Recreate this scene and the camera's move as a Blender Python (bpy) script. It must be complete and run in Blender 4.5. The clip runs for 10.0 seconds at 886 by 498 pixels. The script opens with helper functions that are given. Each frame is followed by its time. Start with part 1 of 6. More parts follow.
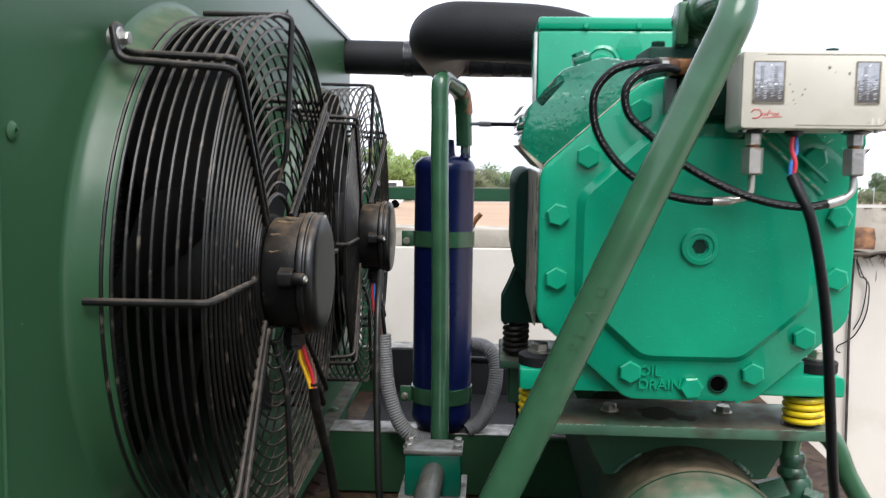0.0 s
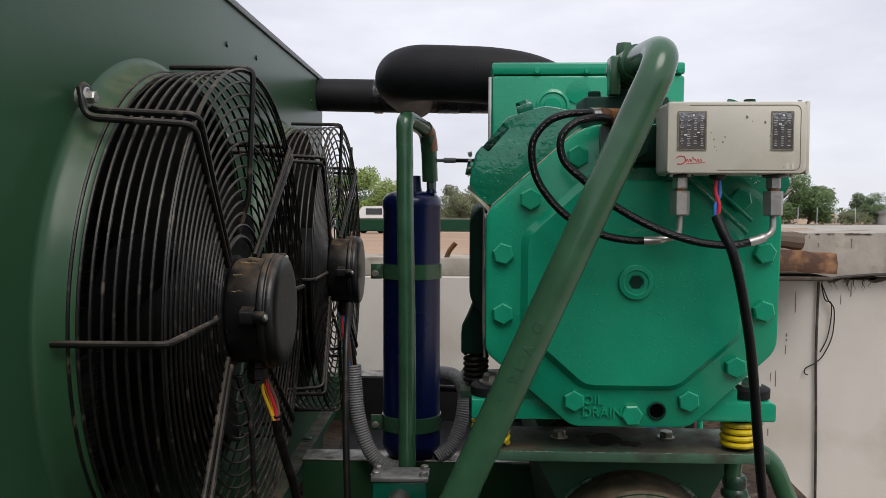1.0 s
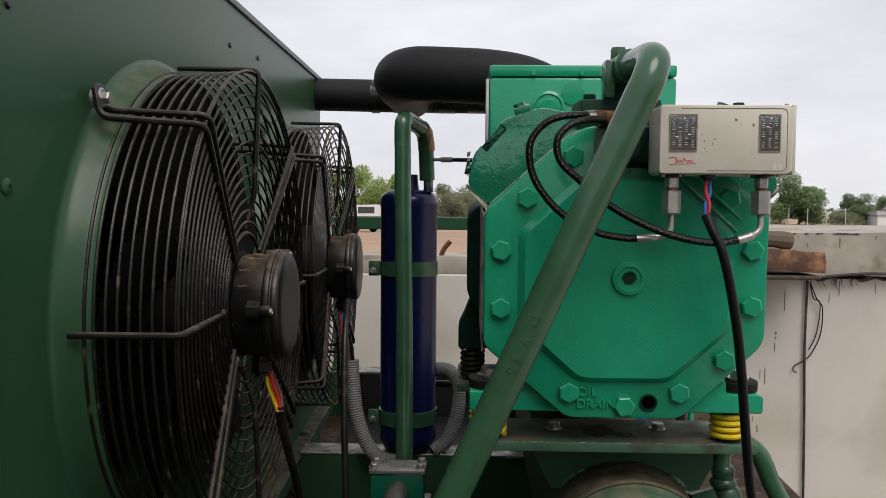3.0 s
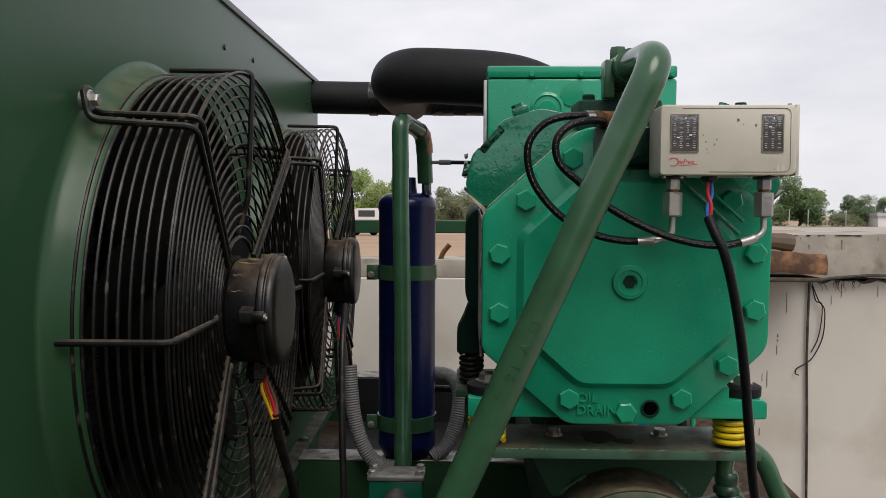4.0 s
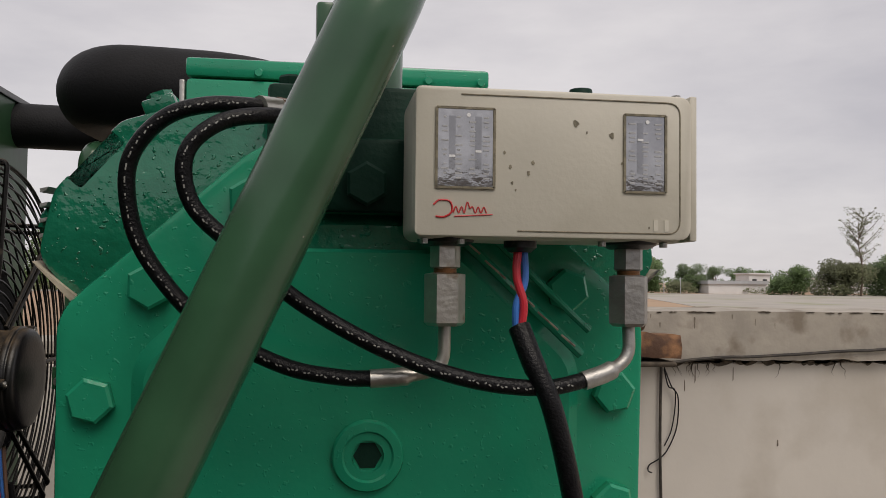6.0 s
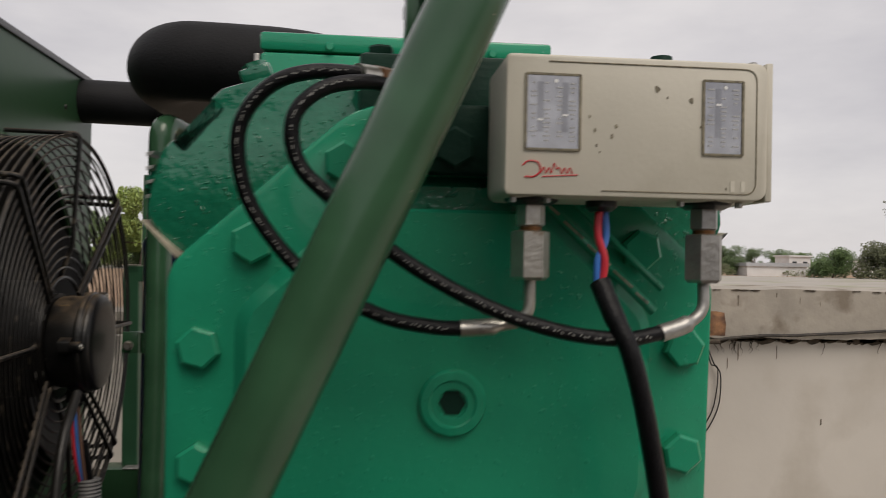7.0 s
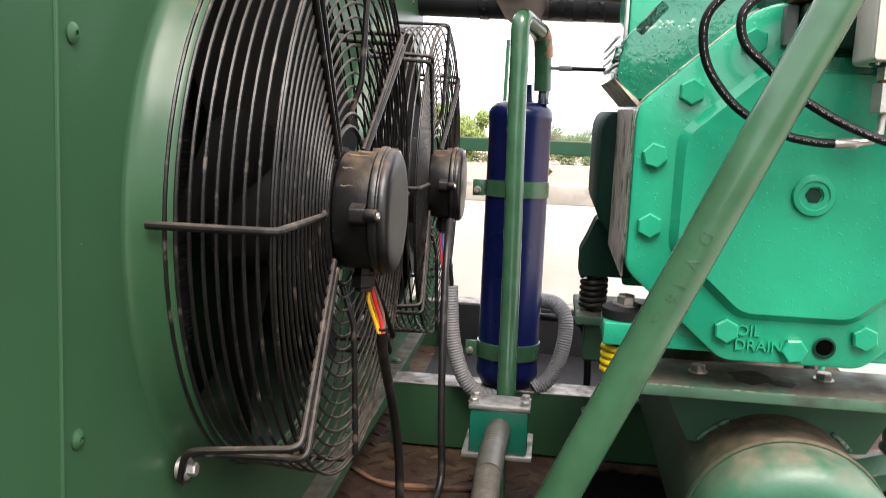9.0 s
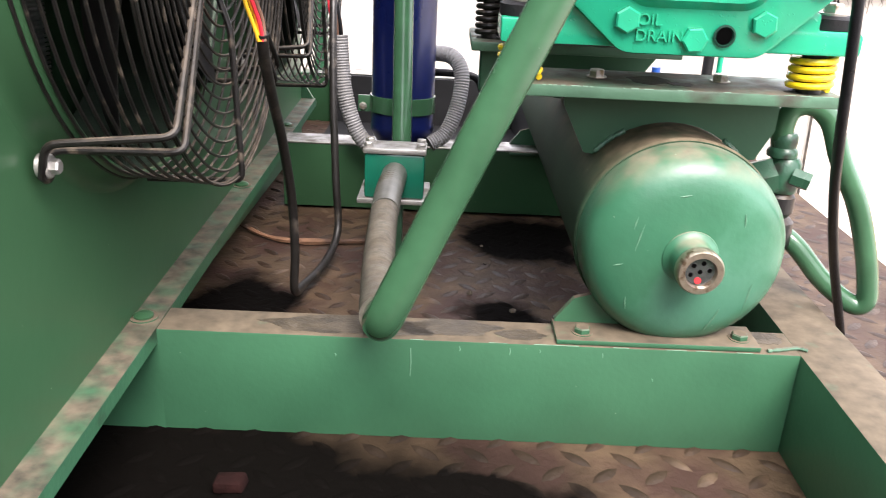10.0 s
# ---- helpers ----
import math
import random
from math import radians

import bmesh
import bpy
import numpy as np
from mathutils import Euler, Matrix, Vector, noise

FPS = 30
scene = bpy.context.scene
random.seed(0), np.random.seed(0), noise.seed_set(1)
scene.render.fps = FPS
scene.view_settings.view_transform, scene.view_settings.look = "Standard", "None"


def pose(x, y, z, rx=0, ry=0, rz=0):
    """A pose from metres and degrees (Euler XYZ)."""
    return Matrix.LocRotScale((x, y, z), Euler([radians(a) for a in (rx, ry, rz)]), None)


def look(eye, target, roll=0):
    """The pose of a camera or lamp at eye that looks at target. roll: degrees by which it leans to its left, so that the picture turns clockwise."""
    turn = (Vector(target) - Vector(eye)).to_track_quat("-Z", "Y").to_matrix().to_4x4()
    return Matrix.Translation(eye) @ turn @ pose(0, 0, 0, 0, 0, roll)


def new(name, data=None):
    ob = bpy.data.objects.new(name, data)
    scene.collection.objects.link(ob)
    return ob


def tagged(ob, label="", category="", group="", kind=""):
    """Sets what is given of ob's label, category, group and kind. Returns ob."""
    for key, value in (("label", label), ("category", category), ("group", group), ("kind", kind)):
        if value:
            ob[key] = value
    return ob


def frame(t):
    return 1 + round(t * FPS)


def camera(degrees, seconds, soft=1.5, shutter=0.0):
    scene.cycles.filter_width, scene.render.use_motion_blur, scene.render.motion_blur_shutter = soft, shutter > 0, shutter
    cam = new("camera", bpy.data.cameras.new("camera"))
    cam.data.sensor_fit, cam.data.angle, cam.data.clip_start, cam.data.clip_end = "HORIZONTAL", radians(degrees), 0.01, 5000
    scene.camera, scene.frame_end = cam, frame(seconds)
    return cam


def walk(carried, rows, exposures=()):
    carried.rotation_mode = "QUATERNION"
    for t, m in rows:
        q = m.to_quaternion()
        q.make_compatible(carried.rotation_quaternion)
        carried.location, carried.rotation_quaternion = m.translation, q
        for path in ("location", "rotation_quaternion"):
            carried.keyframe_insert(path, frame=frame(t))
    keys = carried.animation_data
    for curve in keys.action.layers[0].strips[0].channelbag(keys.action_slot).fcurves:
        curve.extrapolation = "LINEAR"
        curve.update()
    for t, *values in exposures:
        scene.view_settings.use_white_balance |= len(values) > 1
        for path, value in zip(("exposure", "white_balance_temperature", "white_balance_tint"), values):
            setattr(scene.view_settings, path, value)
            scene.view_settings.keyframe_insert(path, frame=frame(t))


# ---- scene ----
cam = camera(56.6, 10.0, soft=0.8, shutter=0.22)
PATH = [
    (0, (0.044, -0.008, 0.714), (-0.066, 1.984, 0.564), 0.8),
    (0.2, (0.058, -0.024, 0.72), (-0.018, 1.972, 0.635), 0.3),
    (0.5, (0.080, -0.044, 0.732), (0.001, 1.953, 0.655), 0.2),
    (1, (0.080, -0.054, 0.731), (0.002, 1.943, 0.641), 0.2),
    (1.5, (0.078, -0.065, 0.730), (0.013, 1.932, 0.635), 0.4),
    (2, (0.074, -0.079, 0.729), (0.013, 1.918, 0.638), 0.4),
    (2.5, (0.073, -0.083, 0.730), (0.015, 1.914, 0.637), 0.5),
    (4, (0.076, -0.067, 0.730), (0.016, 1.930, 0.645), 0.2),
    (4.5, (0.106, -0.005, 0.683), (0.122, 1.993, 0.605), 0.3),
    (4.8, (0.129, 0.071, 0.697), (0.291, 2.063, 0.619), 0.1),
    (5, (0.138, 0.094, 0.697), (0.343, 2.082, 0.640), -0.6),
    (5.2, (0.135, 0.118, 0.699), (0.395, 2.101, 0.684), -1.6),
    (5.5, (0.203, 0.236, 0.735), (0.549, 2.205, 0.798), -2.0),
    (5.7, (0.214, 0.31, 0.747), (0.524, 2.284, 0.821), 0.0),
    (6.8, (0.219, 0.381, 0.749), (0.471, 2.365, 0.797), 1.1),
    (7, (0.188, 0.333, 0.737), (0.392, 2.323, 0.762), 1.1),
    (7.2, (0.156, 0.281, 0.719), (0.32, 2.274, 0.727), 1.2),
    (7.5, (0.131, 0.180, 0.710), (0.220, 2.178, 0.676), 1.0),
    (7.8, (0.114, 0.121, 0.696), (0.144, 2.119, 0.635), 1.4),
    (8, (0.100, 0.074, 0.684), (0.035, 2.070, 0.575), 1.8),
    (8.2, (0.047, 0.069, 0.652), (-0.037, 2.063, 0.526), 1.8),
    (8.5, (0.039, 0.048, 0.678), (-0.210, 2.025, 0.515), 2.7),
    (9, (0.022, 0.043, 0.690), (-0.228, 2.011, 0.442), 2.5),
    (9.5, (0.014, 0.072, 0.589), (-0.109, 1.994, 0.048), 2.4),
    (10, (0.028, 0.063, 0.586), (0.050, 1.946, -0.087), 2.7),
]
EXPOSURE = [(0, 1.38, 6250, 10), (0.2, 0.85, 6350, 10), (0.5, 0.3, 6450, 11), (1.0, 0.33, 6500, 11), (2.0, 0.3, 6700, 11), (4.0, 0.3, 6750, 11), (4.5, 0.65, 6800, 10), (4.8, 0.4, 6850, 11),
            (5.0, 0.3, 6900, 11), (5.5, -0.03, 7000, 13), (7.0, 0.02, 7150, 12), (7.5, 0.28, 7100, 11), (8.0, 0.4, 7000, 12), (8.2, 1.4, 6800, 11), (8.5, 2.3, 6900, 16), (9.0, 2.1, 6800, 15),
            (9.5, 2.75, 6900, 18), (10.0, 2.8, 6700, 17)]
walk(cam, [(t, look(eye, target, roll)) for t, eye, target, roll in PATH], EXPOSURE)

# ---- sky and sun ----
world = bpy.data.worlds.new("overcast_sky")
scene.world = world
world.use_nodes = True
wn, wl = world.node_tree.nodes, world.node_tree.links
sky = wn.new("ShaderNodeTexSky")
sky.sky_type, sky.sun_disc = "NISHITA", False
sky.sun_elevation, sky.sun_rotation = radians(53), radians(159)
w_co = wn.new("ShaderNodeTexCoord")
w_map = wn.new("ShaderNodeMapping")
w_map.inputs["Scale"].default_value = (1.0, 1.0, 3.2)
w_noise = wn.new("ShaderNodeTexNoise")
w_noise.inputs["Scale"].default_value, w_noise.inputs["Detail"].default_value = 2.3, 7
w_noise.inputs["Roughness"].default_value = 0.55
w_ramp = wn.new("ShaderNodeValToRGB")
w_ramp.color_ramp.elements[0].position, w_ramp.color_ramp.elements[0].color = 0.30, (6.5, 6.65, 7.5, 1)
w_ramp.color_ramp.elements[1].position, w_ramp.color_ramp.elements[1].color = 0.68, (9.4, 9.55, 10.2, 1)
w_mix = wn.new("ShaderNodeMixRGB")
w_mix.inputs[0].default_value = 0.9
wl.new(w_co.outputs["Generated"], w_map.inputs[0])
wl.new(w_map.outputs[0], w_noise.inputs["Vector"])
wl.new(w_noise.outputs["Fac"], w_ramp.inputs[0])
wl.new(sky.outputs[0], w_mix.inputs[1])
wl.new(w_ramp.outputs[0], w_mix.inputs[2])
wl.new(w_mix.outputs[0], wn["Background"].inputs[0])
wn["Background"].inputs[1].default_value = 0.083
sun_data = bpy.data.lights.new("sun", "SUN")
sun_data.energy, sun_data.angle, sun_data.color = 1.45, radians(35), (1, 0.96, 0.9)
sun = new("sun", sun_data)
sun.matrix_world = look((1.2, -3.2, 4.5), (0, 0, 0))


# ---- materials ----
def material(name, base, rough=0.5, metal=0.0, vary=0.15, scale=40.0, bump=0.1, bump_scale=300.0, coat=0.0, other=None, amount=0.5,
             other_scale=12.0, dust=0.0, spec=0.5, rand=0.0, rough_vary=0.1, trans=0.0, fleck=0.0, drops=0.0, grime=((0.05, 0.046, 0.03), (0.15, 0.13, 0.092)), stains_and_shade=()):
    """Node paint: base colour with fine variation, a second colour in patches, dust on top faces and a fine relief."""
    m = bpy.data.materials.new(name)
    m.use_nodes = True
    n, l = m.node_tree.nodes, m.node_tree.links
    b = n["Principled BSDF"]
    co = n.new("ShaderNodeTexCoord").outputs["Object"]

    def tex(s, detail=5.0):
        t = n.new("ShaderNodeTexNoise")
        t.inputs["Scale"].default_value, t.inputs["Detail"].default_value = s, detail
        l.new(co, t.inputs["Vector"])
        return t.outputs["Fac"]

    def ramp(src, lo, hi, a=(0, 0, 0, 1), z=(1, 1, 1, 1)):
        r = n.new("ShaderNodeValToRGB")
        r.color_ramp.elements[0].position, r.color_ramp.elements[1].position = lo, hi
        r.color_ramp.elements[0].color, r.color_ramp.elements[1].color = a, z
        l.new(src, r.inputs[0])
        return r.outputs[0]

    def mix(fac, a, z):
        x = n.new("ShaderNodeMixRGB")
        for k, v in enumerate((fac, a, z)):
            if isinstance(v, (int, float, tuple)):
                x.inputs[k].default_value = v
            else:
                l.new(v, x.inputs[k])
        return x.outputs[0]

    dark = tuple(c * (1 - vary) for c in base) + (1,)
    light = tuple(min(1, c * (1 + vary)) for c in base) + (1,)
    col = ramp(tex(scale), 0.3, 0.7, dark, light)
    if rand:
        info = n.new("ShaderNodeObjectInfo").outputs["Random"]
        col = mix(rand, col, ramp(info, 0, 1, tuple(c * 0.55 for c in base) + (1,), tuple(min(1, c * 1.5) for c in base) + (1,)))
    if other:
        col = mix(ramp(tex(other_scale, 8), 0.62 - 0.3 * amount, 0.72 - 0.25 * amount), col, (*other, 1))
    if dust:
        geo = n.new("ShaderNodeNewGeometry")
        sep = n.new("ShaderNodeSeparateXYZ")
        l.new(geo.outputs["Normal"], sep.inputs[0])
        up = ramp(sep.outputs["Z"], 0.35, 0.95)
        mul = n.new("ShaderNodeMath")
        mul.operation = "MULTIPLY"
        l.new(up, mul.inputs[0])
        l.new(ramp(tex(38, 10), 0.47 - 0.35 * dust, 0.83 - 0.3 * dust), mul.inputs[1])
        col = mix(mul.outputs[0], col, ramp(tex(60, 12), 0.30, 0.70, (*grime[0], 1), (*grime[1], 1)))
        rr = n.new("ShaderNodeMapRange")
        l.new(mul.outputs[0], rr.inputs[0])
        rr.inputs[3].default_value, rr.inputs[4].default_value = rough, 0.85
        l.new(rr.outputs[0], b.inputs["Roughness"])
    else:
        rr = n.new("ShaderNodeMapRange")
        l.new(tex(scale * 0.4), rr.inputs[0])
        rr.inputs[3].default_value, rr.inputs[4].default_value = max(0.02, rough - rough_vary), min(1, rough + rough_vary)
        l.new(rr.outputs[0], b.inputs["Roughness"])
    if fleck:
        col = mix(ramp(tex(230, 1), 0.86 - 0.06 * fleck, 0.88 - 0.06 * fleck), col, (0.22, 0.25, 0.19, 1))
    # Warped dark ellipses: oil stains, and shade painted into the colour.
    if stains_and_shade:
        warp = n.new("ShaderNodeTexNoise")
        warp.inputs["Scale"].default_value, warp.inputs["Detail"].default_value = 9, 6
        l.new(co, warp.inputs["Vector"])
        shift = n.new("ShaderNodeVectorMath")
        shift.operation = "MULTIPLY_ADD"
        shift.inputs[1].default_value = (0.16, 0.16, 0)
        l.new(warp.outputs["Color"], shift.inputs[0])
        l.new(co, shift.inputs[2])
        stain_shade = None
        for sx, sy, ra, rb in stains_and_shade:
            d = n.new("ShaderNodeVectorMath")
            d.operation = "SUBTRACT"
            d.inputs[1].default_value = (sx + 0.08, sy + 0.08, 0)
            l.new(shift.outputs[0], d.inputs[0])
            e = n.new("ShaderNodeVectorMath")
            e.operation = "MULTIPLY"
            e.inputs[1].default_value = (1 / ra, 1 / rb, 0)
            l.new(d.outputs[0], e.inputs[0])
            g = n.new("ShaderNodeVectorMath")
            g.operation = "LENGTH"
            l.new(e.outputs[0], g.inputs[0])
            f = ramp(g.outputs["Value"], 0.62, 1.04, (1, 1, 1, 1), (0, 0, 0, 1))
            stain_shade = f if stain_shade is None else mix(1.0, stain_shade, f)
            if stain_shade is not f:
                stain_shade.node.blend_type = "LIGHTEN"
        col = mix(stain_shade, col, (0.002, 0.0016, 0.0013, 1))
        sp = n.new("ShaderNodeMapRange")
        sp.inputs[3].default_value, sp.inputs[4].default_value = spec, 0.03
        l.new(stain_shade, sp.inputs[0])
        l.new(sp.outputs[0], b.inputs["Specular IOR Level"])
        gl = n.new("ShaderNodeMapRange")
        gl.inputs[3].default_value, gl.inputs[4].default_value = rough, 0.75
        l.new(stain_shade, gl.inputs[0])
        l.new(gl.outputs[0], b.inputs["Roughness"])
    l.new(col, b.inputs["Base Color"])
    b.inputs["Metallic"].default_value = metal
    b.inputs["Specular IOR Level"].default_value = spec
    b.inputs["Coat Weight"].default_value = coat
    b.inputs["Coat Roughness"].default_value = 0.12
    b.inputs["Transmission Weight"].default_value = trans
    if bump:
        bp = n.new("ShaderNodeBump")
        bp.inputs["Strength"].default_value, bp.inputs["Distance"].default_value = bump, 0.002
        l.new(tex(bump_scale, 3), bp.inputs["Height"])
        if drops:
            dp = n.new("ShaderNodeBump")
            dp.inputs["Strength"].default_value, dp.inputs["Distance"].default_value = drops, 0.0016
            l.new(ramp(tex(330, 1), 0.665, 0.76), dp.inputs["Height"])
            l.new(bp.outputs[0], dp.inputs["Normal"])
            bp = dp
        l.new(bp.outputs[0], b.inputs["Normal"])
        l.new(bp.outputs[0], b.inputs["Coat Normal"])
    return m


PANEL = material("green_sheet_paint", (0.025, 0.072, 0.033), 0.32, vary=0.12, scale=4, bump=0.05, bump_scale=60, coat=0.0, spec=0.24, fleck=0.35)
BELL = material("dusty_green_flare_paint", (0.025, 0.073, 0.033), 0.3, vary=0.1, scale=5, bump=0.05, bump_scale=60, spec=0.3, dust=0.55, grime=((0.06, 0.075, 0.04), (0.14, 0.14, 0.085)))
SKID = material("green_frame_paint", (0.027, 0.096, 0.049), 0.42, vary=0.18, scale=9, bump=0.1, bump_scale=160, dust=1.45, fleck=0.5, grime=((0.054, 0.042, 0.026), (0.112, 0.087, 0.056)))
LIP = material("mottled_dusty_green_paint", (0.030, 0.100, 0.052), 0.36, vary=0.2, scale=14, bump=0.15, bump_scale=160, dust=0.85, other=(0.018, 0.024, 0.014), amount=0.22, other_scale=26, grime=((0.022, 0.022, 0.014), (0.125, 0.10, 0.068)))
TUBE = material("green_pipe_paint", (0.033, 0.096, 0.048), 0.24, vary=0.2, scale=25, bump=0.10, bump_scale=40, coat=0.25, fleck=0.6, spec=0.4)
TEAL = material("teal_enamel", (0.008, 0.300, 0.164), 0.19, vary=0.08, scale=14, bump=0.10, bump_scale=110, coat=0.12, drops=0.22, other=(0.007, 0.26, 0.144), amount=0.3, other_scale=8)
TEAL_CAST = material("teal_enamel_on_rough_casting", (0.004, 0.155, 0.086), 0.07, vary=0.15, scale=40, bump=0.5, bump_scale=130, coat=0.6, rough_vary=0.03, drops=0.6)
BLOCK_TEAL = material("deep_teal_enamel", (0.004, 0.115, 0.070), 0.2, vary=0.12, scale=20, bump=0.1, coat=0.2)
VALVE_GREEN = material("grimy_green_valve_paint", (0.020, 0.070, 0.040), 0.3, vary=0.3, scale=40, bump=0.2, other=(0.02, 0.025, 0.018), amount=0.25, other_scale=50)
# Dark teal parts; also the compressor teal with shade put into its colour.
TEAL_DARK_AND_SHADED = material("dark_and_shaded_teal", (0.004, 0.032, 0.020), 0.55, vary=0.15, scale=20, bump=0.2, spec=0.2)
TANK = material("brown_dusted_tank_paint", (0.026, 0.052, 0.030), 0.75, vary=0.14, scale=12, spec=0.1, bump=0.08, bump_scale=200, dust=1.0, fleck=0.8, grime=((0.085, 0.068, 0.044), (0.165, 0.13, 0.088)))
TANK_HEAD = material("scratched_green_tank_paint", (0.028, 0.116, 0.063), 0.32, vary=0.22, scale=9, bump=0.12, bump_scale=160, other=(0.055, 0.165, 0.105), amount=0.30, other_scale=9, fleck=1.0, spec=0.5, dust=0.55, grime=((0.13, 0.115, 0.08), (0.22, 0.185, 0.13)))
WIRE = material("black_coated_wire", (0.007, 0.0065, 0.006), 0.36, vary=0.3, scale=90, bump=0.15, coat=0.0, spec=0.36, other=(0.08, 0.065, 0.05), amount=0.10, other_scale=60, dust=0.85, grime=((0.04, 0.032, 0.024), (0.14, 0.11, 0.08)))
MOTOR = material("black_motor_casting", (0.007, 0.007, 0.007), 0.36, vary=0.3, scale=60, bump=0.15, bump_scale=300, dust=0.36, fleck=0.7, grime=((0.03, 0.024, 0.018), (0.24, 0.16, 0.085)))
SPLASH = material("dried_ochre_splash", (0.20, 0.135, 0.07), 0.8, vary=0.4, scale=120)
# Ring green darkened for the shade inside the fan openings.
THROAT = material("shade_darkened_green_steel", (0.016, 0.026, 0.018), 0.6, vary=0.3, scale=20, bump=0.2, spec=0.2)
BLADE = material("black_fan_blade", (0.012, 0.011, 0.010), 0.5, vary=0.2, scale=30, bump=0.1, spec=0.3)
FIN = material("dark_coil_fins", (0.32, 0.34, 0.32), 0.45, metal=0.2, vary=0.3, scale=40)
RUBBER = material("black_foam_insulation", (0.009, 0.009, 0.010), 0.62, vary=0.25, scale=25, bump=0.25, bump_scale=350, spec=0.25)
TAPE = material("black_shiny_tape", (0.012, 0.012, 0.013), 0.22, vary=0.3, scale=60, bump=0.9, bump_scale=90)
HOSE = material("black_rubber_hose", (0.006, 0.006, 0.007), 0.32, vary=0.3, scale=200, bump=0.3, bump_scale=900, spec=0.22)
OLD_CABLE = material("dusty_black_cable", (0.028, 0.024, 0.020), 0.6, vary=0.4, scale=40, bump=0.2, other=(0.07, 0.058, 0.045), amount=0.25, other_scale=30)
FAN_CABLE = material("dusty_black_sheath", (0.010, 0.009, 0.008), 0.45, vary=0.4, scale=60, bump=0.2, other=(0.05, 0.042, 0.034), amount=0.12, other_scale=40)
PRINT = material("pale_hose_print", (0.30, 0.30, 0.28), 0.6, vary=0.3, scale=300)
CONDUIT = material("grey_corrugated_plastic", (0.20, 0.20, 0.205), 0.5, vary=0.12, scale=40, bump=0.1, dust=0.3)
BLUE = material("blue_enamel", (0.003, 0.007, 0.052), 0.3, vary=0.15, scale=15, bump=0.05, coat=0.15, spec=0.35)
CAN_BLUE = material("bright_blue_enamel", (0.012, 0.06, 0.24), 0.3, vary=0.12, scale=20, coat=0.2)
STEEL = material("zinc_plated_steel", (0.55, 0.53, 0.48), 0.35, metal=0.9, vary=0.15, scale=80, bump=0.15, other=(0.30, 0.22, 0.13), amount=0.12, other_scale=80)
SLEEVE = material("dull_grey_sleeve", (0.125, 0.125, 0.108), 0.42, metal=0.4, vary=0.2, scale=60, bump=0.1)
NICKEL = material("tarnished_nickel", (0.42, 0.36, 0.28), 0.36, metal=0.9, vary=0.25, scale=120, bump=0.2, other=(0.20, 0.14, 0.09), amount=0.2, other_scale=120)
BARE = material("worn_bare_steel", (0.42, 0.41, 0.39), 0.42, metal=0.8, vary=0.2, scale=50, bump=0.2, dust=0.25)
BRASS = material("tarnished_brass", (0.16, 0.075, 0.03), 0.45, metal=0.7, vary=0.3, scale=120, bump=0.3)
BED = material("oily_green_plate", (0.062, 0.138, 0.086), 0.38, vary=0.25, scale=14, bump=0.2, bump_scale=160, other=(0.05, 0.052, 0.038), amount=0.16, other_scale=14, dust=0.6, fleck=0.8, grime=((0.05, 0.042, 0.028), (0.12, 0.10, 0.07)))
GREASE = material("black_oil_patch", (0.026, 0.021, 0.014), 0.6, vary=0.5, scale=90, bump=0.3, spec=0.25)
COPPER = material("brazed_copper", (0.22, 0.115, 0.07), 0.4, metal=0.6, vary=0.3, scale=60, bump=0.2)
BROWN_FOAM = material("dull_brown_worn_foam", (0.045, 0.03, 0.024), 0.5, vary=0.4, scale=30, bump=0.3, bump_scale=300)
GASKET = material("chipped_gasket_edge", (0.42, 0.36, 0.28), 0.5, vary=0.4, scale=60, bump=0.8, bump_scale=120, other=(0.03, 0.025, 0.02), amount=0.3, other_scale=70)
FLANK = material("worn_bare_casting", (0.46, 0.41, 0.34), 0.45, metal=0.25, vary=0.4, scale=45, bump=0.9, bump_scale=110, other=(0.10, 0.085, 0.065), amount=0.32, other_scale=38)
CREAM = material("cream_plastic", (0.62, 0.585, 0.495), 0.42, vary=0.04, scale=30, bump=0.05, bump_scale=500, other=(0.57, 0.535, 0.445), amount=0.2, other_scale=18)
STAIN = material("dark_grease_spot", (0.20, 0.175, 0.12), 0.6, vary=0.4, scale=400)
DIAL = material("silvered_dial_card", (0.35, 0.35, 0.36), 0.05, metal=0.9, rough_vary=0.02, vary=0.1, scale=90, bump=0.02, other=(0.41, 0.41, 0.42), amount=0.4, other_scale=120, coat=0.4)
DIAL_SLOT = material("grey_scale_slot", (0.28, 0.28, 0.29), 0.08, metal=0.9, bump=0.02, vary=0.15, scale=90)
DIAL_PRINT = material("white_dial_print", (0.46, 0.46, 0.46), 0.5, vary=0.1)
DIAL_MARK = material("white_index_mark", (0.85, 0.85, 0.85), 0.4, vary=0.05)
RED = material("red_print", (0.55, 0.03, 0.035), 0.5, vary=0.1)
WIRE_RED = material("red_wire", (0.62, 0.03, 0.05), 0.4, vary=0.1)
WIRE_BLUE = material("blue_wire", (0.05, 0.20, 0.62), 0.4, vary=0.1)
WIRE_YELLOW = material("yellow_wire", (0.85, 0.50, 0.03), 0.4, vary=0.1)
WIRE_BROWN = material("brown_wire", (0.18, 0.10, 0.07), 0.4, vary=0.1)
YELLOW = material("yellow_spring_paint", (0.75, 0.55, 0.01), 0.4, vary=0.1, scale=60, bump=0.1, other=(0.35, 0.25, 0.05), amount=0.12, other_scale=60)
